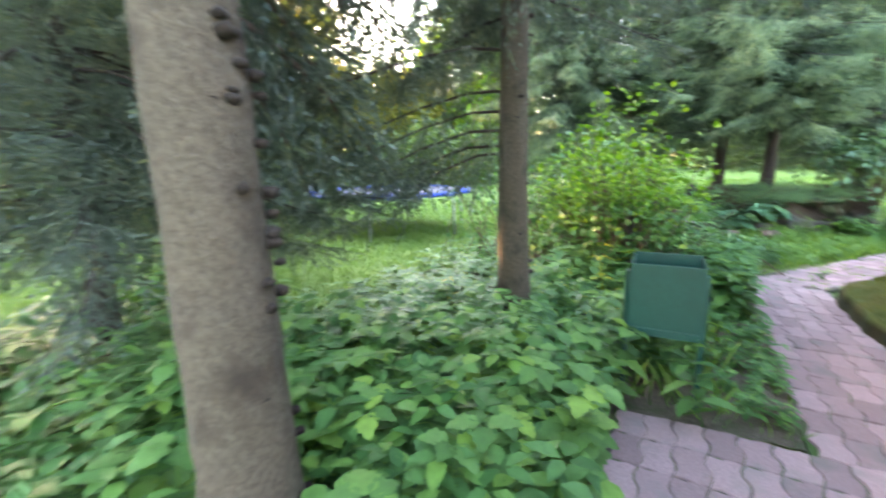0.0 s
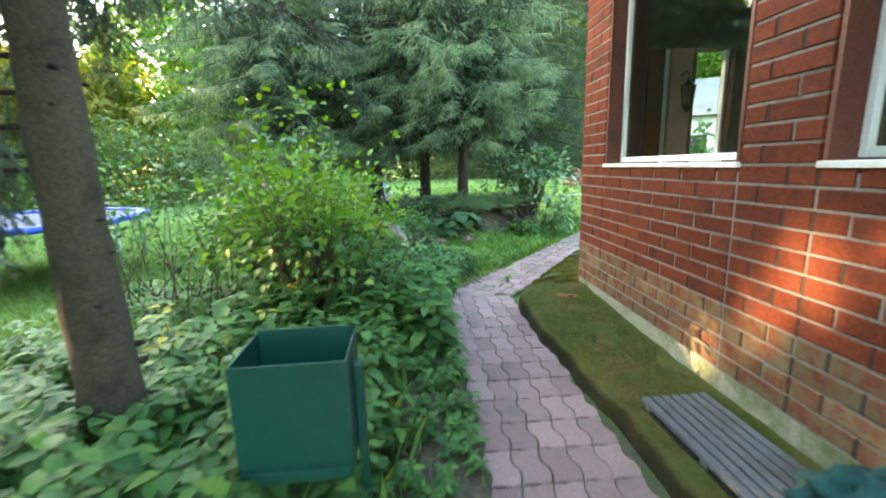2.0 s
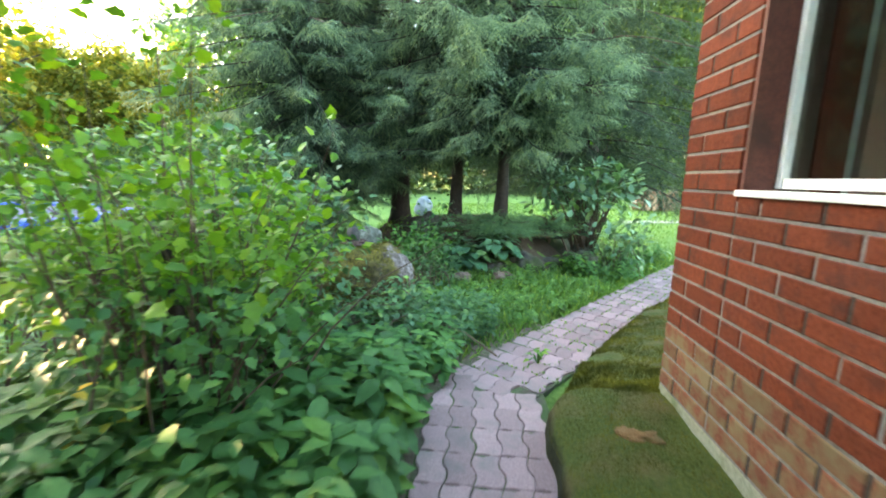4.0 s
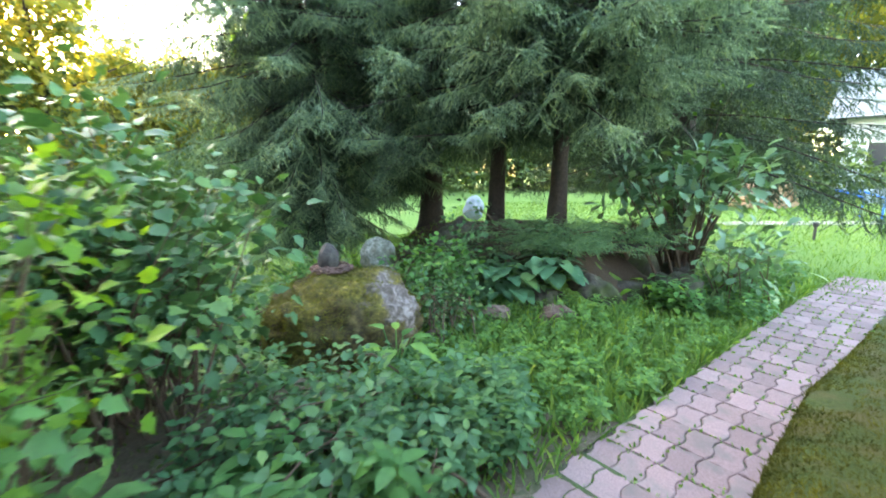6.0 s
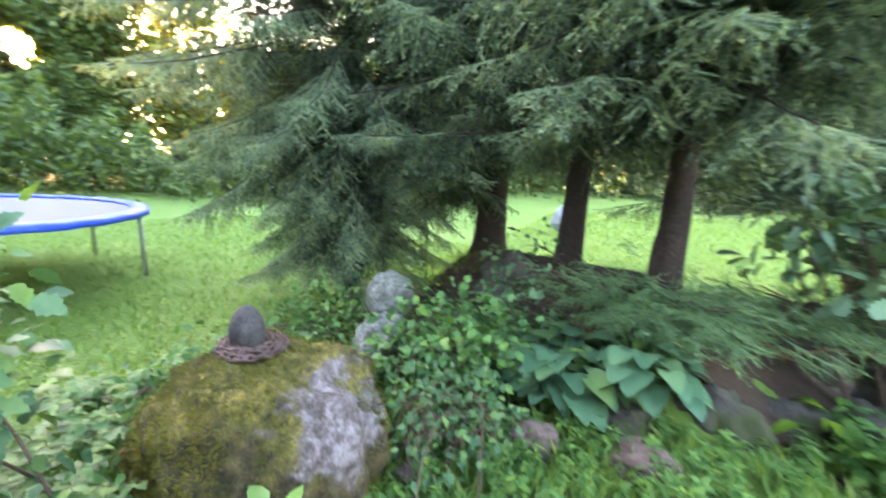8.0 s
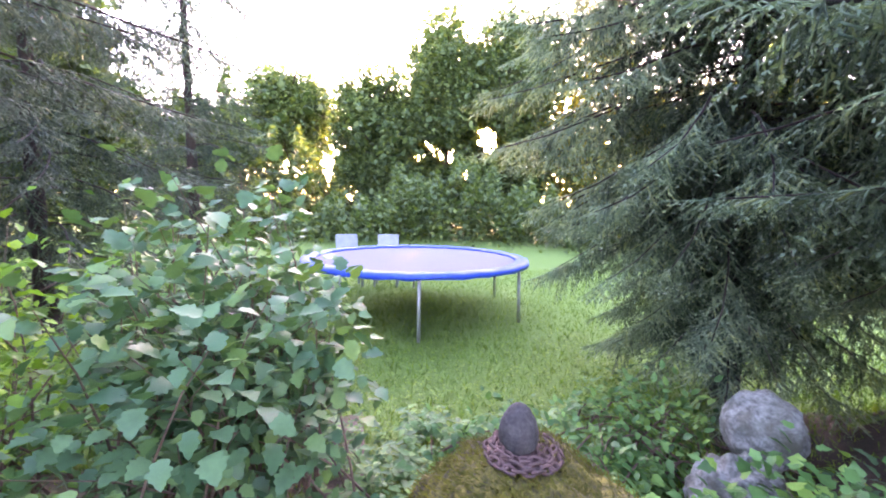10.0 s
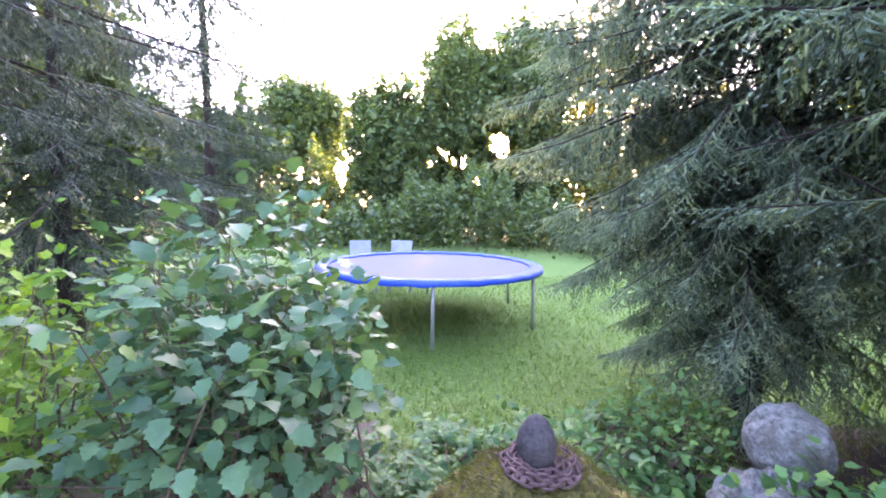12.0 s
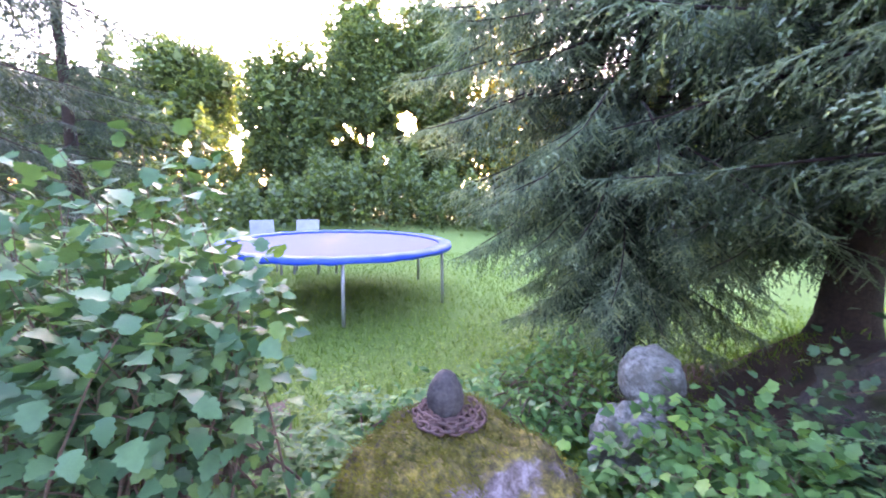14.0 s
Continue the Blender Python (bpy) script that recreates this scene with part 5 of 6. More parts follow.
# ---------------------------------------------------------------- shrubs and border plants
def shrub(name, label, stems, n, leaf, tpl, mat, seed, shape, bare=0.22, singles=0, single_box=None, droop=0.25, stem_r=0.008, lime=None):
    """A shrub: curved stems with leaves along their outer parts."""
    r = np.random.default_rng(seed)
    t = thing(name, label, "shrub")
    P, D = [], []
    per = max(1, n // stems)
    for k in range(stems):
        base, tip = shape(r)
        mid = (base + tip) / 2 + np.array((0, 0, 0.22)) + r.normal(size=3) * 0.07
        line = lambda s: base * (1 - s) ** 2 + 2 * mid * s * (1 - s) + tip * s * s
        bm = bmesh.new()
        tube(bm, [line(s) for s in (0, 0.25, 0.5, 0.75, 1)], [stem_r, stem_r * 0.75, stem_r * 0.55, stem_r * 0.35, stem_r * 0.15], 5, False)
        part("stem", bm, TWIG, t)
        for i in range(per):
            s = bare + (1 - bare) * r.uniform(0, 1) ** 0.7
            o = np.clip(r.normal(size=3), -1.5, 1.5) * (0.06 + 0.09 * (1 - abs(2 * s - 1.3)))
            P.append(line(s) + o)
            D.append(o * 6 + (line(1) - line(0)) * 0.3 + r.normal(size=3) * 0.5 + (0, 0, -droop))
    P, D = np.array(P), np.array(D)
    keep = (P[:, 2] > GV(P[:, 0], P[:, 1]) + 0.03) & ~((P[:, 0] > -0.38) & (P[:, 0] < 1.0) & (P[:, 1] < 1.6))
    P, D = P[keep], D[keep]
    A = axes(D, roll=r.uniform(-0.7, 0.7, len(P)))
    S = leaf * r.uniform(0.65, 1.25, len(P))
    one = np.zeros(len(P), bool)
    if singles:
        near = np.flatnonzero(single_box(P))
        one[near[:singles]] = True
        mesh = raw_mesh("leaf", *tpl)
        mesh.materials.append(mat)
        for i in np.flatnonzero(one):
            ob = new("leaf", mesh)
            ob.parent = t
            m = Matrix(A[i].tolist()).to_4x4()
            ob.matrix_basis = Matrix.Translation(P[i].tolist()) @ m @ Matrix.Scale(float(S[i]), 4)
    rest = ~one
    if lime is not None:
        # leaves picked by height turn lime: sunlight is put into their colour
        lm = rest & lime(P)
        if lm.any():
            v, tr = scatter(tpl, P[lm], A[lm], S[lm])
            tagged(mesh_object("sunlit_leaves", raw_mesh("sunlit_leaves", v, tr), LEAF_LIME, t, "lime green upper leaves, sunlight put into their colour"), kind="stuff")
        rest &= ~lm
    v, tr = scatter(tpl, P[rest], A[rest], S[rest])
    tagged(mesh_object("leaves", raw_mesh("leaves", v, tr), mat, t), kind="stuff")
    return t


def blob(c, rad, foot=0.25):
    """Stem shapes that fill an ellipsoid above the ground."""
    c, rad = np.array(c), np.array(rad)
    def f(r):
        d = r.normal(size=3)
        d /= np.linalg.norm(d)
        d[2] = abs(d[2]) if r.uniform() < 0.8 else d[2] * 0.4
        tip = c + d * rad * r.uniform(0.55, 1.0)
        b = np.array((c[0] + r.normal() * foot, c[1] + r.normal() * foot, 0.0))
        b[2] = g(b[0], b[1])
        tip[2] = max(tip[2], b[2] + 0.1)
        return b, tip
    return f


def upright(r):
    """Shoots of uneven height that spread a little as they rise."""
    a, k = r.uniform(0, 6.28), r.uniform(0, 1) ** 0.6
    b = np.array((-1.02 + 0.16 * r.normal(), 0.84 + 0.12 * r.normal(), -0.05))
    h = 1.95 * (0.45 + 0.55 * r.uniform(0, 1)) * (1 - 0.35 * k)
    return b, np.array((b[0] + 0.85 * k * math.cos(a), b[1] + 0.42 * k * math.sin(a), h))


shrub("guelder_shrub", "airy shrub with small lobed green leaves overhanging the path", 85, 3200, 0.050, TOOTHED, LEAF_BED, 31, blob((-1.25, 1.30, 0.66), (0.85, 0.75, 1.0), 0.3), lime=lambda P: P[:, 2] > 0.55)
shrub("guelder_shrub", "leafy shrub with small lobed leaves at the edge of the lawn", 28, 750, 0.060, TOOTHED, LEAF_BED, 42, blob((-2.55, 1.72, 0.68), (0.80, 0.62, 0.92), 0.3))
shrub("hawthorn_shrub", "shrub with large toothed blue-green leaves beside the lawn", 100, 3200, 0.072, LOBED, LEAF_BUSH, 30, blob((-1.60, 2.30, 0.70), (1.05, 0.58, 0.88), 0.25), singles=280, single_box=lambda P: P[:, 0] > -1.6)
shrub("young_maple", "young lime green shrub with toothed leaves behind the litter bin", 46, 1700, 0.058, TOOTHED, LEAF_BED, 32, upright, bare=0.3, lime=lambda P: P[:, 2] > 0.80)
bm = bmesh.new()
tube(bm, ((-1.0, 0.80, -0.1), (-1.01, 0.79, 0.3), (-0.99, 0.81, 0.62), (-1.0, 0.8, 0.9)), (0.055, 0.045, 0.038, 0.02), 10)
tagged(part("shrub_stump", bm, BARK_DARK, smooth=True), "dark rough stem of an old shrub", "stump")
shrub("oak_sapling", "low oak shrub with glossy lobed blue-green leaves", 26, 560, 0.135, OAKLEAF, LEAF_OAK, 33, blob((1.72, 5.35, 1.15), (0.85, 0.50, 0.30), 0.06), bare=0.62, singles=160, single_box=lambda P: P[:, 1] < 5.2, stem_r=0.02)
shrub("oak_sapling", "spreading oak foliage over the dark hollow", 16, 200, 0.12, OAKLEAF, LEAF_OAK, 34, blob((2.15, 5.20, 0.45), (0.5, 0.35, 0.25), 0.15))
shrub("whip_shoot", "thin upright shoot with few pale yellow-green leaves", 1, 26, 0.055, SMALL, LEAF_LIME, 35, lambda r: (np.array((1.75, 5.2, 0.5)), np.array((1.95, 5.1, 1.95))), stem_r=0.008)
shrub("currant_shrub", "low bright green shrub between the boulders", 40, 1000, 0.062, TOOTHED, LEAF_BED, 36, blob((-0.55, 4.40, 0.22), (0.42, 0.42, 0.36), 0.2))
shrub("border_shrub", "dark low shrub with small leaves in the border", 40, 900, 0.05, SMALL, LEAF_BUSH, 37, blob((-0.35, 4.0, 0.06), (0.30, 0.35, 0.26), 0.2))
shrub("border_shrub", "blue-green low shrub beside the mossy boulder", 46, 1400, 0.048, TOOTHED, LEAF_BUSH, 38, blob((-0.50, 2.25, 0.05), (0.55, 0.50, 0.24), 0.35))
shrub("border_shrub", "leafy low plants at the boulder foot", 30, 700, 0.06, OVAL, LEAF_BED, 39, blob((-1.55, 3.6, 0.02), (0.35, 0.6, 0.25), 0.3))
shrub("border_shrub", "leafy plants below the spruces by the pale boulder", 34, 900, 0.06, OVAL, LEAF_BED, 41, blob((-1.75, 4.55, 0.02), (0.55, 0.35, 0.25), 0.35))

shrub("veranda_shrub", "leafy green shrub outside the far veranda window", 40, 1700, 0.085, TOOTHED, LEAF_BED, 44, blob((3.05, 2.95, 0.95), (0.75, 0.5, 0.85), 0.2))
shrub("border_shrub", "blue-green low shrub among the rocks under the spruces", 22, 480, 0.055, TOOTHED, LEAF_BUSH, 43, blob((-0.42, 4.95, 0.2), (0.4, 0.25, 0.25), 0.25))


def hosta(x, y, n, size, seed, label, mat=None, tpl=HOSTA):
    t = thing("hosta", label, "hosta", (x, y, g(x, y) + 0.02))
    r = np.random.default_rng(seed)
    mesh = raw_mesh("leaf", *tpl)
    mesh.materials.append(mat or LEAF_HOSTA)
    mesh.shade_smooth()
    for k in range(n):
        bm = bmesh.new()
        a, el = k * 2.39996, radians(r.uniform(18, 78))
        ln = size * r.uniform(0.5, 1.2)
        d = np.array((math.cos(a) * math.cos(el), math.sin(a) * math.cos(el), math.sin(el)))
        b = d * ln
        tube(bm, ((0, 0, 0), b * 0.5 + (0, 0, 0.03), b), (0.007, 0.005, 0.004), 5, False)
        part("stalk", bm, LEAF_BED, t)
        fr = axes(np.array([d * (1, 1, 0.25) + (0, 0, -0.15)]))[0]
        ob = new("leaf", mesh)
        ob.parent = t
        ob.matrix_basis = Matrix.Translation(b.tolist()) @ Matrix(fr.tolist()).to_4x4() @ Matrix.Scale(size * r.uniform(0.42, 0.7), 4)


hosta(0.04, 4.64, 90, 0.28, 51, "blue-green hosta clump with broad ribbed leaves")
hosta(0.46, 4.68, 76, 0.27, 52, "blue-green hosta clump with broad ribbed leaves")
hosta(-0.42, 3.02, 30, 0.27, 53, "pale green broad-leaved plant in front of the boulder", LEAF_WEED, POINTED)
hosta(1.36, 4.98, 16, 0.22, 54, "bright green upright plant beside the hollow", LEAF_LIME, POINTED)
hosta(0.62, 2.02, 7, 0.09, 55, "small broad-leaved weed beside the path", LEAF_LIME)


def juniper(x, y, z, n, size, seed, label):
    t = thing("juniper", label, "juniper", (x, y, z))
    r = np.random.default_rng(seed)
    P = r.normal(size=(n, 3)) * np.array(size) * 0.55
    P[:, 2] = np.abs(P[:, 2]) * 0.8
    F = P * (1, 1, 0.3) / np.array(size) + r.normal(size=(n, 3)) * 0.4 + (0, -0.3, -0.15)
    v, tr = merged(*[scatter(FRONDS[k], P[k::3], axes(F[k::3], roll=r.uniform(-0.5, 0.5, len(P[k::3]))), r.uniform(0.14, 0.26, len(P[k::3]))) for k in range(3)])
    tagged(mesh_object("sprays", raw_mesh("sprays", v, tr), FERN, t), kind="stuff")
    for k in range(8):
        a, bm = k * 0.8, bmesh.new()
        tube(bm, ((0, 0, -0.25), (0.3 * size[0] * math.cos(a), 0.3 * size[1] * math.sin(a), 0.1), (size[0] * 0.8 * math.cos(a), size[1] * 0.8 * math.sin(a), 0.14)), (0.015, 0.01, 0.004), 5, False)
        part("branch", bm, TWIG, t)


juniper(0.55, 4.98, 0.52, 380, (0.46, 0.26, 0.20), 61, "feathery green juniper spreading over the rocks")
juniper(1.22, 5.28, 0.58, 130, (0.32, 0.20, 0.12), 62, "feathery green juniper overhanging the dark hollow")


def make_brush(x, y):
    """A low heap of dry twigs."""
    t = thing("brush_pile", "low heap of dry brown twigs under the spruces", "twigs", (x, y, g(x, y) - 0.02))
    r = np.random.default_rng(3)
    for k in range(46):
        a, el, ln = r.uniform(0, 6.28), r.uniform(0.0, 0.5), r.uniform(0.25, 0.6)
        b = np.array((r.normal() * 0.22, r.normal() * 0.10, r.uniform(0.0, 0.05)))
        d = np.array((math.cos(a) * math.cos(el), 0.5 * math.sin(a) * math.cos(el), math.sin(el) * 0.6))
        bm = bmesh.new()
        tube(bm, (b, b + d * ln * 0.5 + (0, 0, 0.02), b + d * ln), (0.006, 0.004, 0.0015), 4, False)
        part("twig", bm, DRY_TWIG, t)


make_brush(0.85, 5.2)


def plant_template(seed, tiers=4, h=1.0, leaf=0.42, tpl=OVAL, per=4):
    """An upright herb of height 1 with tiers of leaves."""
    r = np.random.default_rng(seed)
    P, F, S = [], [], []
    for k in range(tiers):
        z = 0.35 + 0.65 * k / (tiers - 1)
        for j in range(per):
            a = j * 2 * math.pi / per + k * 0.8 + r.uniform(-0.3, 0.3)
            P.append((0.03 * math.cos(a), 0.03 * math.sin(a), z)), F.append((math.cos(a), math.sin(a), r.uniform(-0.25, 0.45)))
            S.append(leaf * (1.15 - 0.5 * k / tiers) * r.uniform(0.8, 1.2))
    stem = (np.array(((-0.012, 0, 0), (0.012, 0, 0), (0, 0.01, 1.0), (0, -0.012, 0), (0, 0.012, 0), (0.01, 0, 1.0))), np.array(((0, 1, 2), (3, 4, 5))))
    return merged(scatter(tpl, P, axes(F), S), stem)


def plants(name, label, n, region, h, seed, mat, leaf=0.42, tpl=OVAL, tiers=4, per=4):
    r = np.random.default_rng(seed)
    P = region(r, n)
    P[:, 2] = GV(P[:, 0], P[:, 1])
    a = r.uniform(0, 6.28, len(P))
    lean = r.normal(size=(len(P), 2)) * 0.16
    z = np.stack((lean[:, 0], lean[:, 1], np.ones(len(P))), 1)
    z /= np.linalg.norm(z, axis=1, keepdims=True)
    x = np.cross(np.stack((np.sin(a), -np.cos(a), 0 * a), 1), z)
    x /= np.linalg.norm(x, axis=1, keepdims=True)
    A = np.stack((x, np.cross(z, x), z), axis=2)
    kind = r.integers(0, 3, len(P))
    S = h * r.uniform(0.6, 1.25, len(P))
    v, tr = merged(*[scatter(plant_template(seed * 10 + k, tiers, 1, leaf, tpl, per), P[kind == k], A[kind == k], S[kind == k]) for k in range(3)])
    return tagged(mesh_object(name, raw_mesh(name, v, tr), mat), label, "plants", kind="stuff")


def rect(x0, x1, y0, y1, keep=None):
    def f(r, n):
        P = np.stack((r.uniform(x0, x1, n), r.uniform(y0, y1, n), np.zeros(n)), 1)
        return P[keep(P[:, 0], P[:, 1])] if keep else P
    return f


def off_trunks(x, y):
    return (np.hypot(x + 1.54, y + 2.58) > 0.22) & (np.hypot(x + 1.58, y + 0.43) > 0.19)


plants("bed_plants", "dense broad-leaved green plants filling the bed", 560, rect(-2.5, -0.83, -4.2, -1.2, off_trunks), 0.33, 71, LEAF_BED, leaf=0.34)
plants("bed_plants", "jagged light green leaves among the bed plants", 190, rect(-2.4, -0.84, -3.6, -1.2, off_trunks), 0.37, 95, LEAF_WEED, leaf=0.26, tpl=LOBED, tiers=3, per=5)
plants("bed_plants", "broad-leaved green plants at the back of the bed", 330, rect(-4.3, -2.45, -3.9, -1.3), 0.34, 92, LEAF_BED, leaf=0.36)
plants("bed_plants", "dense broad-leaved green plants round the bin", 460, rect(-2.4, -0.42, -1.2, 0.5, lambda x, y: off_trunks(x, y) & (x < -0.36 - 0.15 * np.sin(y * 3)) & ~((np.abs(x + 0.635) < 0.17) & (np.abs(y + 1.025) < 0.14))), 0.31, 72, LEAF_BED, leaf=0.34)
plants("bed_plants", "broad-leaved plants leaning over the path edge", 190, rect(-1.6, -0.16, 0.3, 1.5), 0.34, 73, LEAF_BED)
plants("border_plants", "mixed leafy plants before the mossy boulder", 240, rect(-0.9, 0.35, 1.5, 3.2, lambda x, y: (0.79 * x - 0.61 * y < -1.20) & (np.hypot(x + 0.9, y - 2.95) > 0.5)), 0.25, 74, LEAF_BUSH, leaf=0.27, per=5)
plants("border_plants", "small leafy weeds in the border", 900, rect(-0.7, 2.4, 2.7, 5.2, lambda x, y: (0.79 * x - 0.61 * y < -1.16) & (0.79 * x - 0.61 * y > -2.9) & (y < 4.6 + 0.6 * np.maximum(0, x - 0.9))), 0.12, 75, LEAF_WEED, leaf=0.40)
plants("border_plants", "leafy weeds under the oak shrub", 160, rect(1.2, 3.2, 4.5, 6.3, lambda x, y: (0.79 * x - 0.61 * y < -1.16) & (0.79 * x - 0.61 * y > -1.9)), 0.26, 76, LEAF_BED, leaf=0.36)
plants("border_plants", "leafy plants among the rocks behind the hosta", 60, rect(-0.6, 0.5, 4.55, 5.0), 0.26, 90, LEAF_BUSH, leaf=0.4)
plants("border_plants", "leafy plants leaning over the bend of the path", 80, rect(-0.7, 0.05, 1.2, 2.0, lambda x, y: x < -0.10 + 0.45 * np.maximum(0, y - 1.4)), 0.26, 91, LEAF_BED, leaf=0.36)
plants("yellow_plants", "sparse yellow leaves among the bed plants, backlight put into their colour", 16, rect(-2.2, -0.75, -0.6, 0.9), 0.42, 77, LEAF_YELLOW, leaf=0.17, tiers=3, per=3)
plants("soil_weeds", "small weeds on the bare soil beside the path", 120, rect(-0.45, -0.07, -1.12, 1.2), 0.11, 80, LEAF_BED, leaf=0.5, tiers=3)
plants("lawn_weeds", "low weeds at the border of the lawn", 260, rect(-2.4, -0.9, 2.6, 4.6), 0.14, 78, LEAF_BED, leaf=0.5, tiers=3)
plants("lawn_weeds", "low weeds at the edge of the bed", 220, rect(-3.2, -2.1, -2.0, 2.6), 0.22, 79, LEAF_BED, leaf=0.4, tiers=3)


plants("lawn_clover", "low clover leaves in the lawn before the boulder", 1700, rect(-4.2, -1.1, 2.3, 5.6), 0.050, 94, GRASS, leaf=0.42, tpl=SMALL, tiers=2)


def grass(name, label, n, region, h, seed, mat, spread=0.35, tpl=BLADE):
    r = np.random.default_rng(seed)
    P = region(r, n)
    P[:, 2] = GV(P[:, 0], P[:, 1]) - 0.02 + 0.02 * np.sin(P[:, 0] * 1.7 + 0.6) * np.cos(P[:, 1] * 1.3)
    n = len(P)
    a = r.uniform(0, 6.28, n)
    z = np.stack((r.normal(size=n) * spread, r.normal(size=n) * spread, np.ones(n)), 1)
    z /= np.linalg.norm(z, axis=1, keepdims=True)
    x = np.cross(np.stack((np.sin(a), -np.cos(a), 0 * a), 1), z)
    x /= np.linalg.norm(x, axis=1, keepdims=True)
    v, tr = scatter(tpl, P, np.stack((x, np.cross(z, x), z), axis=2), h * r.uniform(0.5, 1.4, n))
    return tagged(mesh_object(name, raw_mesh(name, v, tr), mat), label, "grass", kind="stuff")


def west_lawn(r, n):
    """Denser towards the border."""
    d = r.uniform(0, 1, n) ** 1.5
    x = -1.0 - 8.0 * d
    return np.stack((x, r.uniform(-2.5, 9.5, n), np.zeros(n)), 1)


grass("lawn_grass", "short green lawn grass", 62000, west_lawn, 0.058, 81, GRASS)
grass("lawn_grass", "short green lawn grass", 32000, rect(-2.5, 9.0, 6.0, 16.0), 0.075, 82, GRASS)
grass("verge_grass", "lush tall grass beside the slanting path", 32000, rect(-0.6, 3.6, 2.0, 6.4, lambda x, y: (0.79 * x - 0.61 * y < -1.13) & ((0.79 * x - 0.61 * y > -1.95) | ((0.79 * x - 0.61 * y > -2.8) & (y < 4.5)))), 0.115, 83, GRASS_TALL, 0.5, BLADE_THIN)
grass("verge_grass", "tufts of grass in the bed", 1500, rect(-2.4, -0.35, -1.1, 1.2), 0.20, 84, GRASS_TALL, 0.4, BLADE_THIN)
grass("soil_weeds", "thin grass on the bare soil", 260, rect(-0.42, -0.07, -1.1, 1.2), 0.07, 85, GRASS_TALL)


def moss_tufts():
    """Fine moss standing on the upper side of the boulder."""
    me = boulder.data
    r = np.random.default_rng(8)
    co = np.empty(len(me.vertices) * 3)
    me.vertices.foreach_get("co", co)
    co = co.reshape(-1, 3)
    no = np.empty(len(me.vertices) * 3)
    me.vertices.foreach_get("normal", no)
    no = no.reshape(-1, 3)
    w = no[:, 2] * 0.35 + 1.6 * (np.linalg.norm(co - np.array(LICHEN), axis=1) - 0.20) + 0.25 * np.sin(co[:, 0] * 17) * np.sin(co[:, 1] * 13)
    ids = np.flatnonzero((w > 0.30) & (co[:, 2] > -0.1))
    ids = r.choice(ids, 21000)
    P = co[ids] + r.normal(size=(21000, 3)) * 0.006 + np.array(boulder.location)
    z = no[ids] + r.normal(size=(21000, 3)) * 0.45
    z /= np.linalg.norm(z, axis=1, keepdims=True)
    x = np.cross(z, (0.3, 0.9, 0.1))
    x /= np.linalg.norm(x, axis=1, keepdims=True)
    v, tr = scatter(BLADE, P, np.stack((x, np.cross(z, x), z), axis=2) * np.array((2.5, 1, 1)), 0.021 * r.uniform(0.5, 1.4, 21000))
    tagged(mesh_object("moss_cushion", raw_mesh("moss_cushion", v, tr), MOSS_FUZZ), "golden green moss growing over the boulder", "moss", kind="stuff")


moss_tufts()


def moss_carpet(name, label, n, fn, seed, h=0.016, rough=0.012):
    """Fine moss over a sheet given by fn(u, v)."""
    r = np.random.default_rng(seed)
    P = np.array([fn(u, v) for u, v in r.uniform(0, 1, (n, 2))])
    P[:, 2] += [rough * noise.fractal(Vector((x * 5, y * 5, 0)), 1.0, 2.0, 3) for x, y, _ in P]
    keep = np.array([noise.noise(Vector((x * 4, y * 4, seed))) > -0.25 for x, y, _ in P])
    P = P[keep]
    n = len(P)
    z = r.normal(size=(n, 3)) * 0.45 + (0, 0, 1)
    z /= np.linalg.norm(z, axis=1, keepdims=True)
    x = np.cross(z, r.normal(size=(n, 3)))
    x /= np.linalg.norm(x, axis=1, keepdims=True)
    v, tr = scatter(BLADE, P, np.stack((x, np.cross(z, x), z), axis=2) * np.array((2.5, 1, 1)), h * r.uniform(0.4, 1.5, n))
    tagged(mesh_object(name, raw_mesh(name, v, tr), MOSS_FUZZ), label, "moss", kind="stuff")


moss_carpet("moss_carpet", "soft olive moss on the apron", 34000, lambda u, v: apron_xyz(0.59 + 0.41 * u, 0.14 + 0.86 * v), 3, 0.010, 0.008)
moss_carpet("moss_carpet", "soft olive moss beside the house corner", 22000, lambda u, v: verge_xyz(0.26 * u, 0.7 * v), 5, 0.022)
moss_carpet("moss_carpet", "soft olive moss on the verge", 34000, lambda u, v: verge_xyz(0.8 * u, 0.5 * v * v), 4, 0.020)

# ---------------------------------------------------------------- bricks of the wall
BRICKS = {}


def lay(y0, y1, z):
    ln = round(y1 - y0, 3)
    dirty = z < 0.50
    key = (ln, dirty)
    if key not in BRICKS:
        m = brick_mesh(ln, COURSE - 0.011)
        m.materials.append(BRICK_DIRTY if dirty else BRICK)
        BRICKS[key] = m
    ob = new("brick", BRICKS[key])
    ob.parent = wall_west
    ob.location = (WX + random.uniform(-0.0015, 0.0015), (y0 + y1) / 2, z)


def course_cells(a, b, unit, odd):
    """Bricks of one course between a and b, in running bond."""
    n = max(1, round((b - a) / unit))
    u = (b - a) / n
    cuts = [a] + [a + u * (k + (0.5 if odd else 0)) for k in range(0 if odd else 1, n)] + [b]
    return [(p + 0.006, q - 0.006) for p, q in zip(cuts, cuts[1:])]


rest, gaps = bmesh.new(), bmesh.new()
z, k = 0.21 + COURSE / 2, 0
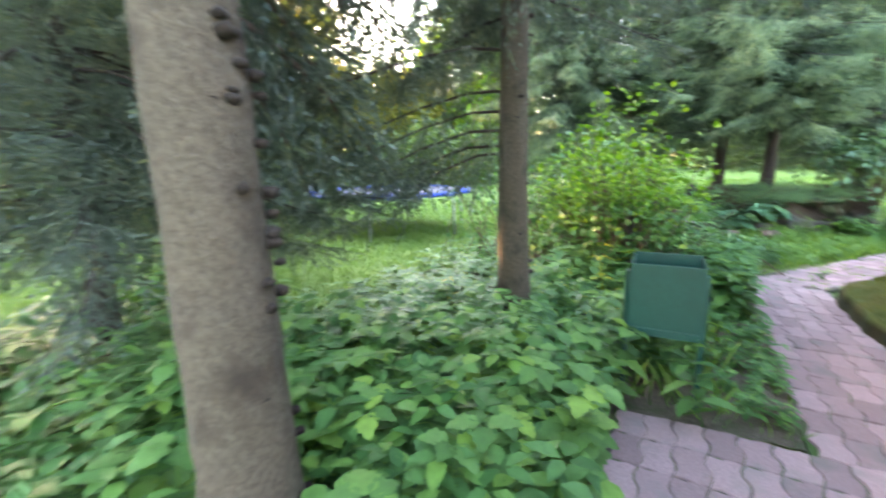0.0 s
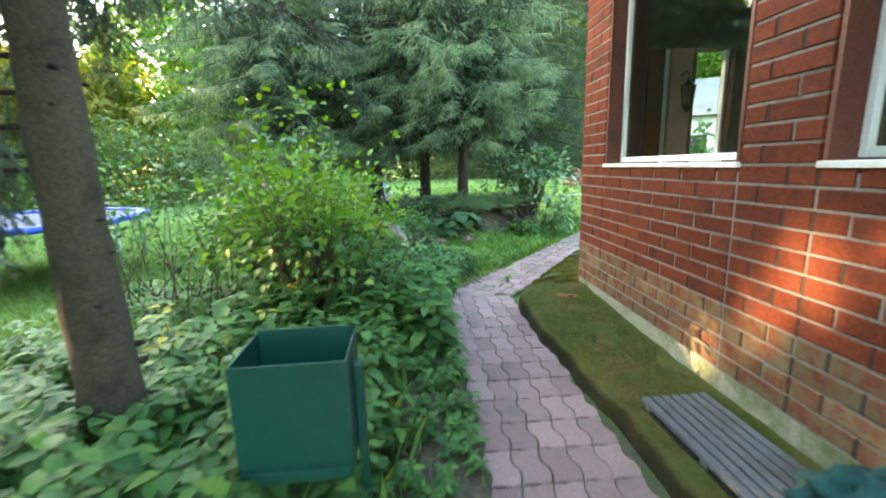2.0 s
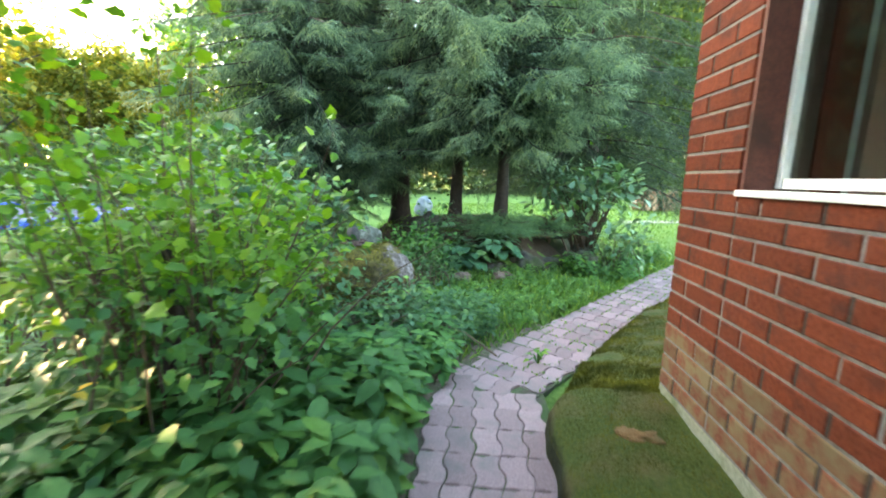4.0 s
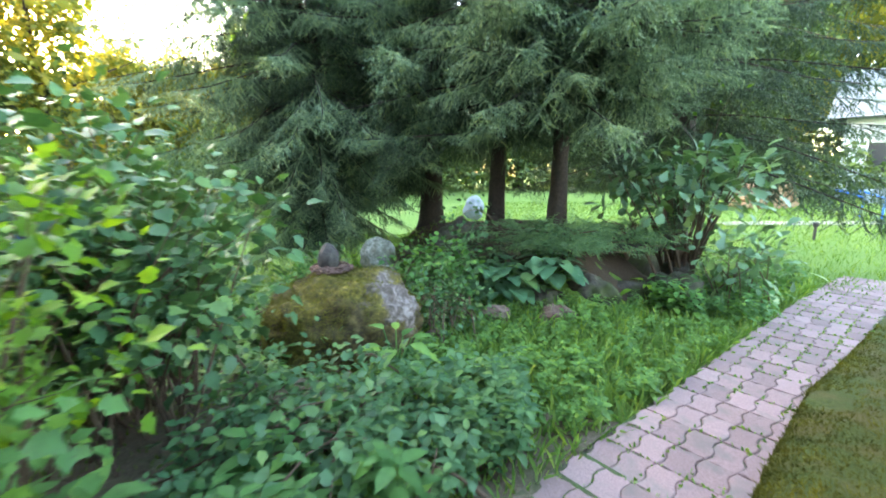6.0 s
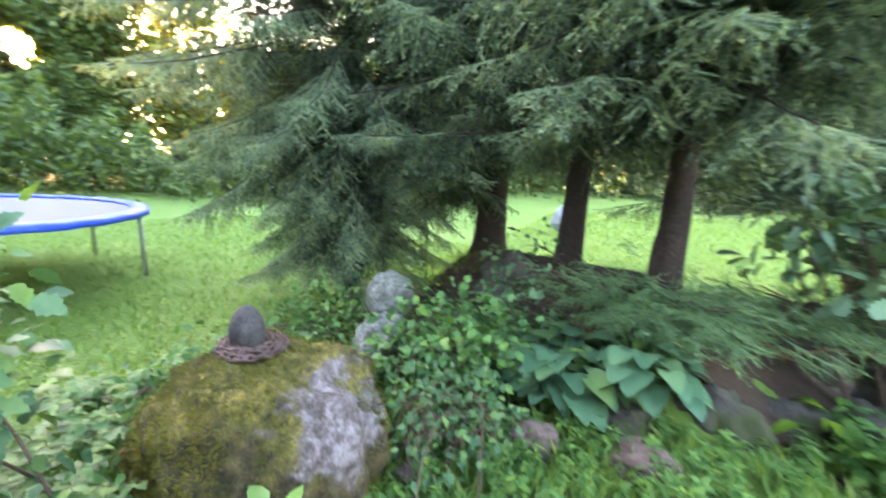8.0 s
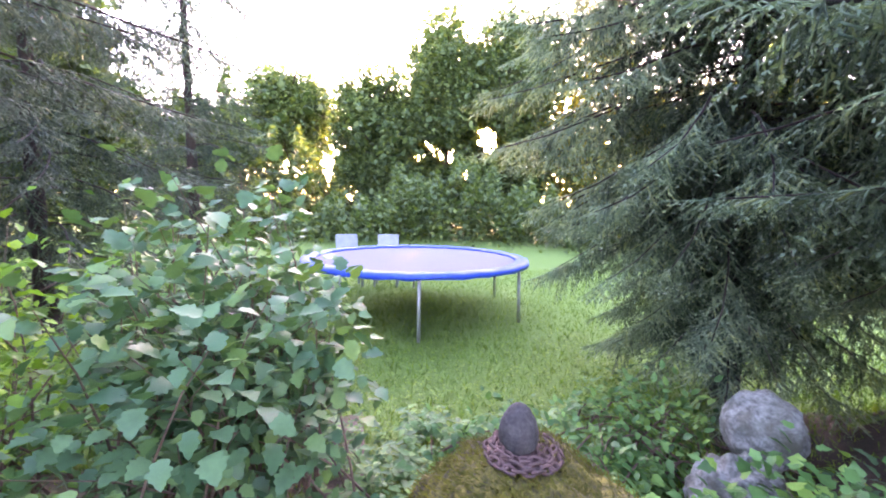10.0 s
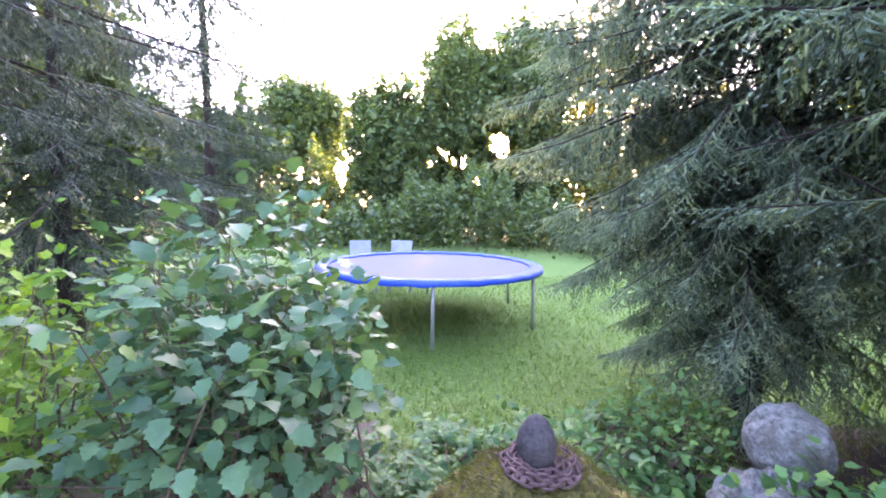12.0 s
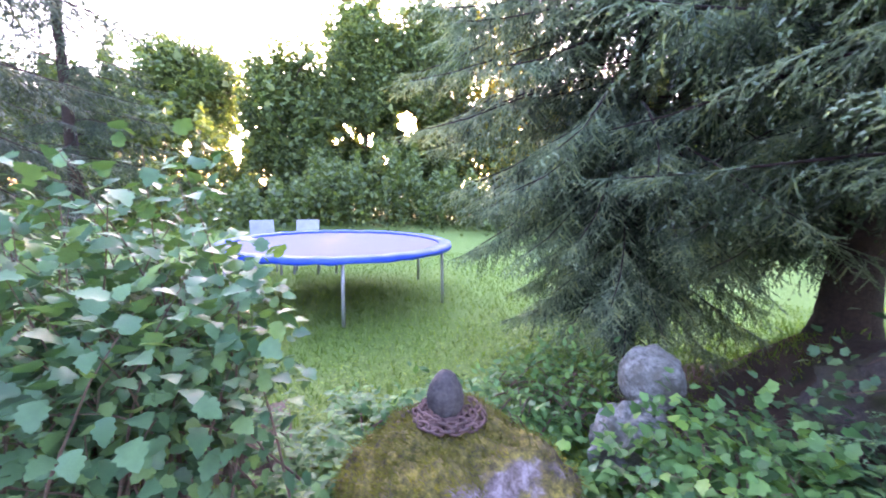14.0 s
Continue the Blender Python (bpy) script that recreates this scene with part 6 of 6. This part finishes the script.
while z < 2.9:
    for a, b in PIERS:
        w = b - a
        cut = a + (w * 0.33 if k % 2 else w * 0.67)
        if random.random() < 0.85:
            box(gaps, WX + 0.003, WX + 0.006, cut - 0.0065, cut + 0.0065, z - 0.036, z + 0.036)
        for p, q in ((a + 0.006, cut - 0.006), (cut + 0.006, b - 0.006)):
            if b > -0.8 and z < 2.3:
                lay(p, q, z)
            else:
                box(rest, WX, WX + 0.04, p, q, z - 0.0335, z + 0.0335)
    for a, b in BAYS:
        if z < SILL - 0.02 or z > TOP:
            for p, q in course_cells(a, b, 0.266, k % 2):
                if random.random() < (0.8 if z < 0.6 else 0.35):
                    box(gaps, WX + 0.003, WX + 0.006, q - 0.0005, q + 0.0125, z - 0.036, z + 0.036)
                if a > -2.2 and z < SILL:
                    lay(p, q, z)
                else:
                    box(rest, WX, WX + 0.04, p, q, z - 0.0335, z + 0.0335)
    z += COURSE
    k += 1
tagged(part("open_joints", gaps, JOINT, wall_west, "dark strips for the shade in open upright joints"), kind="stuff")
tagged(part("far_bricks", rest, BRICK, wall_west, "red bricks"), kind="stuff")


# ---------------------------------------------------------------- pavers of the path
def paver_mesh(w, l):
    """An interlocking paver with wavy sides, its long side along y."""
    c, hz = 0.004, 0.03
    side = ((0.0, 0.0), (0.012, 0.22), (0.010, 0.40), (-0.010, 0.60), (-0.012, 0.78), (0.0, 1.0))
    ring = [(w / 2 + dx, -l / 2 + l * f) for dx, f in side]
    ring += [(w / 2 - w * f, l / 2 + 0.006 * math.sin(2 * math.pi * f)) for f in (0.33, 0.67)]
    ring += [(-w / 2 + dx, -l / 2 + l * f) for dx, f in side[::-1]]
    ring += [(-w / 2 + w * f, -l / 2 - 0.006 * math.sin(2 * math.pi * f) * -1) for f in (0.33, 0.67)]
    n = len(ring)
    top = [(x * (1 - 2 * c / w), y * (1 - 2 * c / l), hz) for x, y in ring]
    mid = [(x, y, hz - c) for x, y in ring]
    low = [(x, y, -0.02) for x, y in ring]
    f = [tuple(range(n))]
    for a in (0, n):
        f += [(a + k, a + n + k, a + n + (k + 1) % n, a + (k + 1) % n) for k in range(n)]
    m = bpy.data.meshes.new("paver")
    m.from_pydata(top + mid + low, [], f)
    m.materials.append(PAVER)
    return m


def path_bed():
    bm = boxes((-0.80, 0.64, -6.0, -1.165, -0.12, -0.008), (-0.065, 0.60, -1.165, 1.22, -0.12, -0.008))
    for k in range(6):
        y = 1.22 + 0.1 * k
        box(bm, -0.065, 0.60, y, y + 0.1, -0.14, g(0.2, y + 0.1) - 0.014)
    return tagged(part("pavement", bm, SAND), "pinkish interlocking paving path winding past the house", "path", kind="structure")


pavement = path_bed()
PW, PL = 0.1195, 0.198
PAVER_MESH = paver_mesh(PW - 0.005, PL - 0.006)


def pave(x, y, turn, z):
    ob = new("paver", PAVER_MESH)
    ob.parent = pavement
    ob.matrix_basis = pose(x + random.uniform(-0.002, 0.002), y + random.uniform(-0.002, 0.002), z - 0.03 + random.uniform(-0.003, 0.003), random.uniform(-0.7, 0.7), random.uniform(-0.7, 0.7), turn + random.uniform(-0.6, 0.6))


def before_bend(x, y):
    return (x - 0.25) * 0.32 + (y - 1.66) * 0.947 < 0


for j in range(17):
    for i in range(5):
        x, y = -0.045 + PW * (i + 0.5), -1.08 + PL * j
        if before_bend(x, y):
            pave(x, y, 0, g(x, y) + 0.002)
for j in range(9):
    for i in range(12):
        pave(-0.785 + PW * (i + 0.5), -1.165 - PL * (j + 0.5), 0, 0.0)
SLANT = math.degrees(math.atan2(0.79, 0.61)) - 90
ux, uy = 0.612, 0.791
bed = bmesh.new()
for j in range(-5, 32):
    s = 0.10 + PL * j
    for i in range(5):
        o = (i - 2) * PW
        bend = 0.014 * max(0, s - 3.6) ** 2
        x, y = 0.33 + ux * s + uy * o + bend * uy, 1.80 + uy * s - ux * o - bend * ux
        if not before_bend(x, y):
            pave(x, y, SLANT - math.degrees(0.028 * max(0, s - 3.6)), g(x, y) + 0.005)
    xa, ya = 0.33 + ux * s, 1.80 + uy * s
    bend = 0.014 * max(0, s - 3.6) ** 2
    box(bed, -0.31, 0.31, -0.12, 0.12, -0.1, -0.0, turn=pose(xa + bend * uy, ya - bend * ux, g(xa, ya) - 0.004 - 0.0005 * (j % 2), 0, 0, SLANT - math.degrees(0.028 * max(0, s - 3.6))))
part("joint_bed", bed, SAND, pavement, "dark dirt in the joints")


def joint_weeds(n, seed):
    """Moss and seedlings in the joints of the slanting path."""
    r = np.random.default_rng(seed)
    i, j = r.integers(0, 6, n), r.integers(0, 30, n)
    along = r.uniform(0, 1, n) < 0.5
    s_ = 0.10 + PL * (j - 0.5) + np.where(along, r.uniform(0, PL, n), 0)
    o = (i - 2.5) * PW + np.where(along, 0, r.uniform(0, PW, n))
    bend = 0.014 * np.maximum(0, s_ - 3.6) ** 2
    x, y = 0.33 + ux * s_ + uy * o + bend * uy, 1.80 + uy * s_ - ux * o - bend * ux
    ok = np.array([noise.noise(Vector((a * 3, b * 3, 0))) > -0.12 for a, b in zip(x, y)])
    P = np.stack((x, y, GV(x, y) + 0.0), 1)[ok] + r.normal(size=(int(ok.sum()), 3)) * (0.004, 0.004, 0)
    m = len(P)
    z = r.normal(size=(m, 3)) * 0.5 + (0, 0, 1)
    z /= np.linalg.norm(z, axis=1, keepdims=True)
    q = np.cross(z, r.normal(size=(m, 3)))
    q /= np.linalg.norm(q, axis=1, keepdims=True)
    v, tr = scatter(SMALL, P, np.stack((q, np.cross(z, q), z), axis=2)[:, :, [0, 2, 1]], 0.018 * r.uniform(0.5, 1.6, m))
    tagged(mesh_object("joint_weeds", raw_mesh("joint_weeds", v, tr), GRASS_TALL), "green moss and seedlings in the paving joints", "weeds", kind="stuff")


joint_weeds(2600, 9)
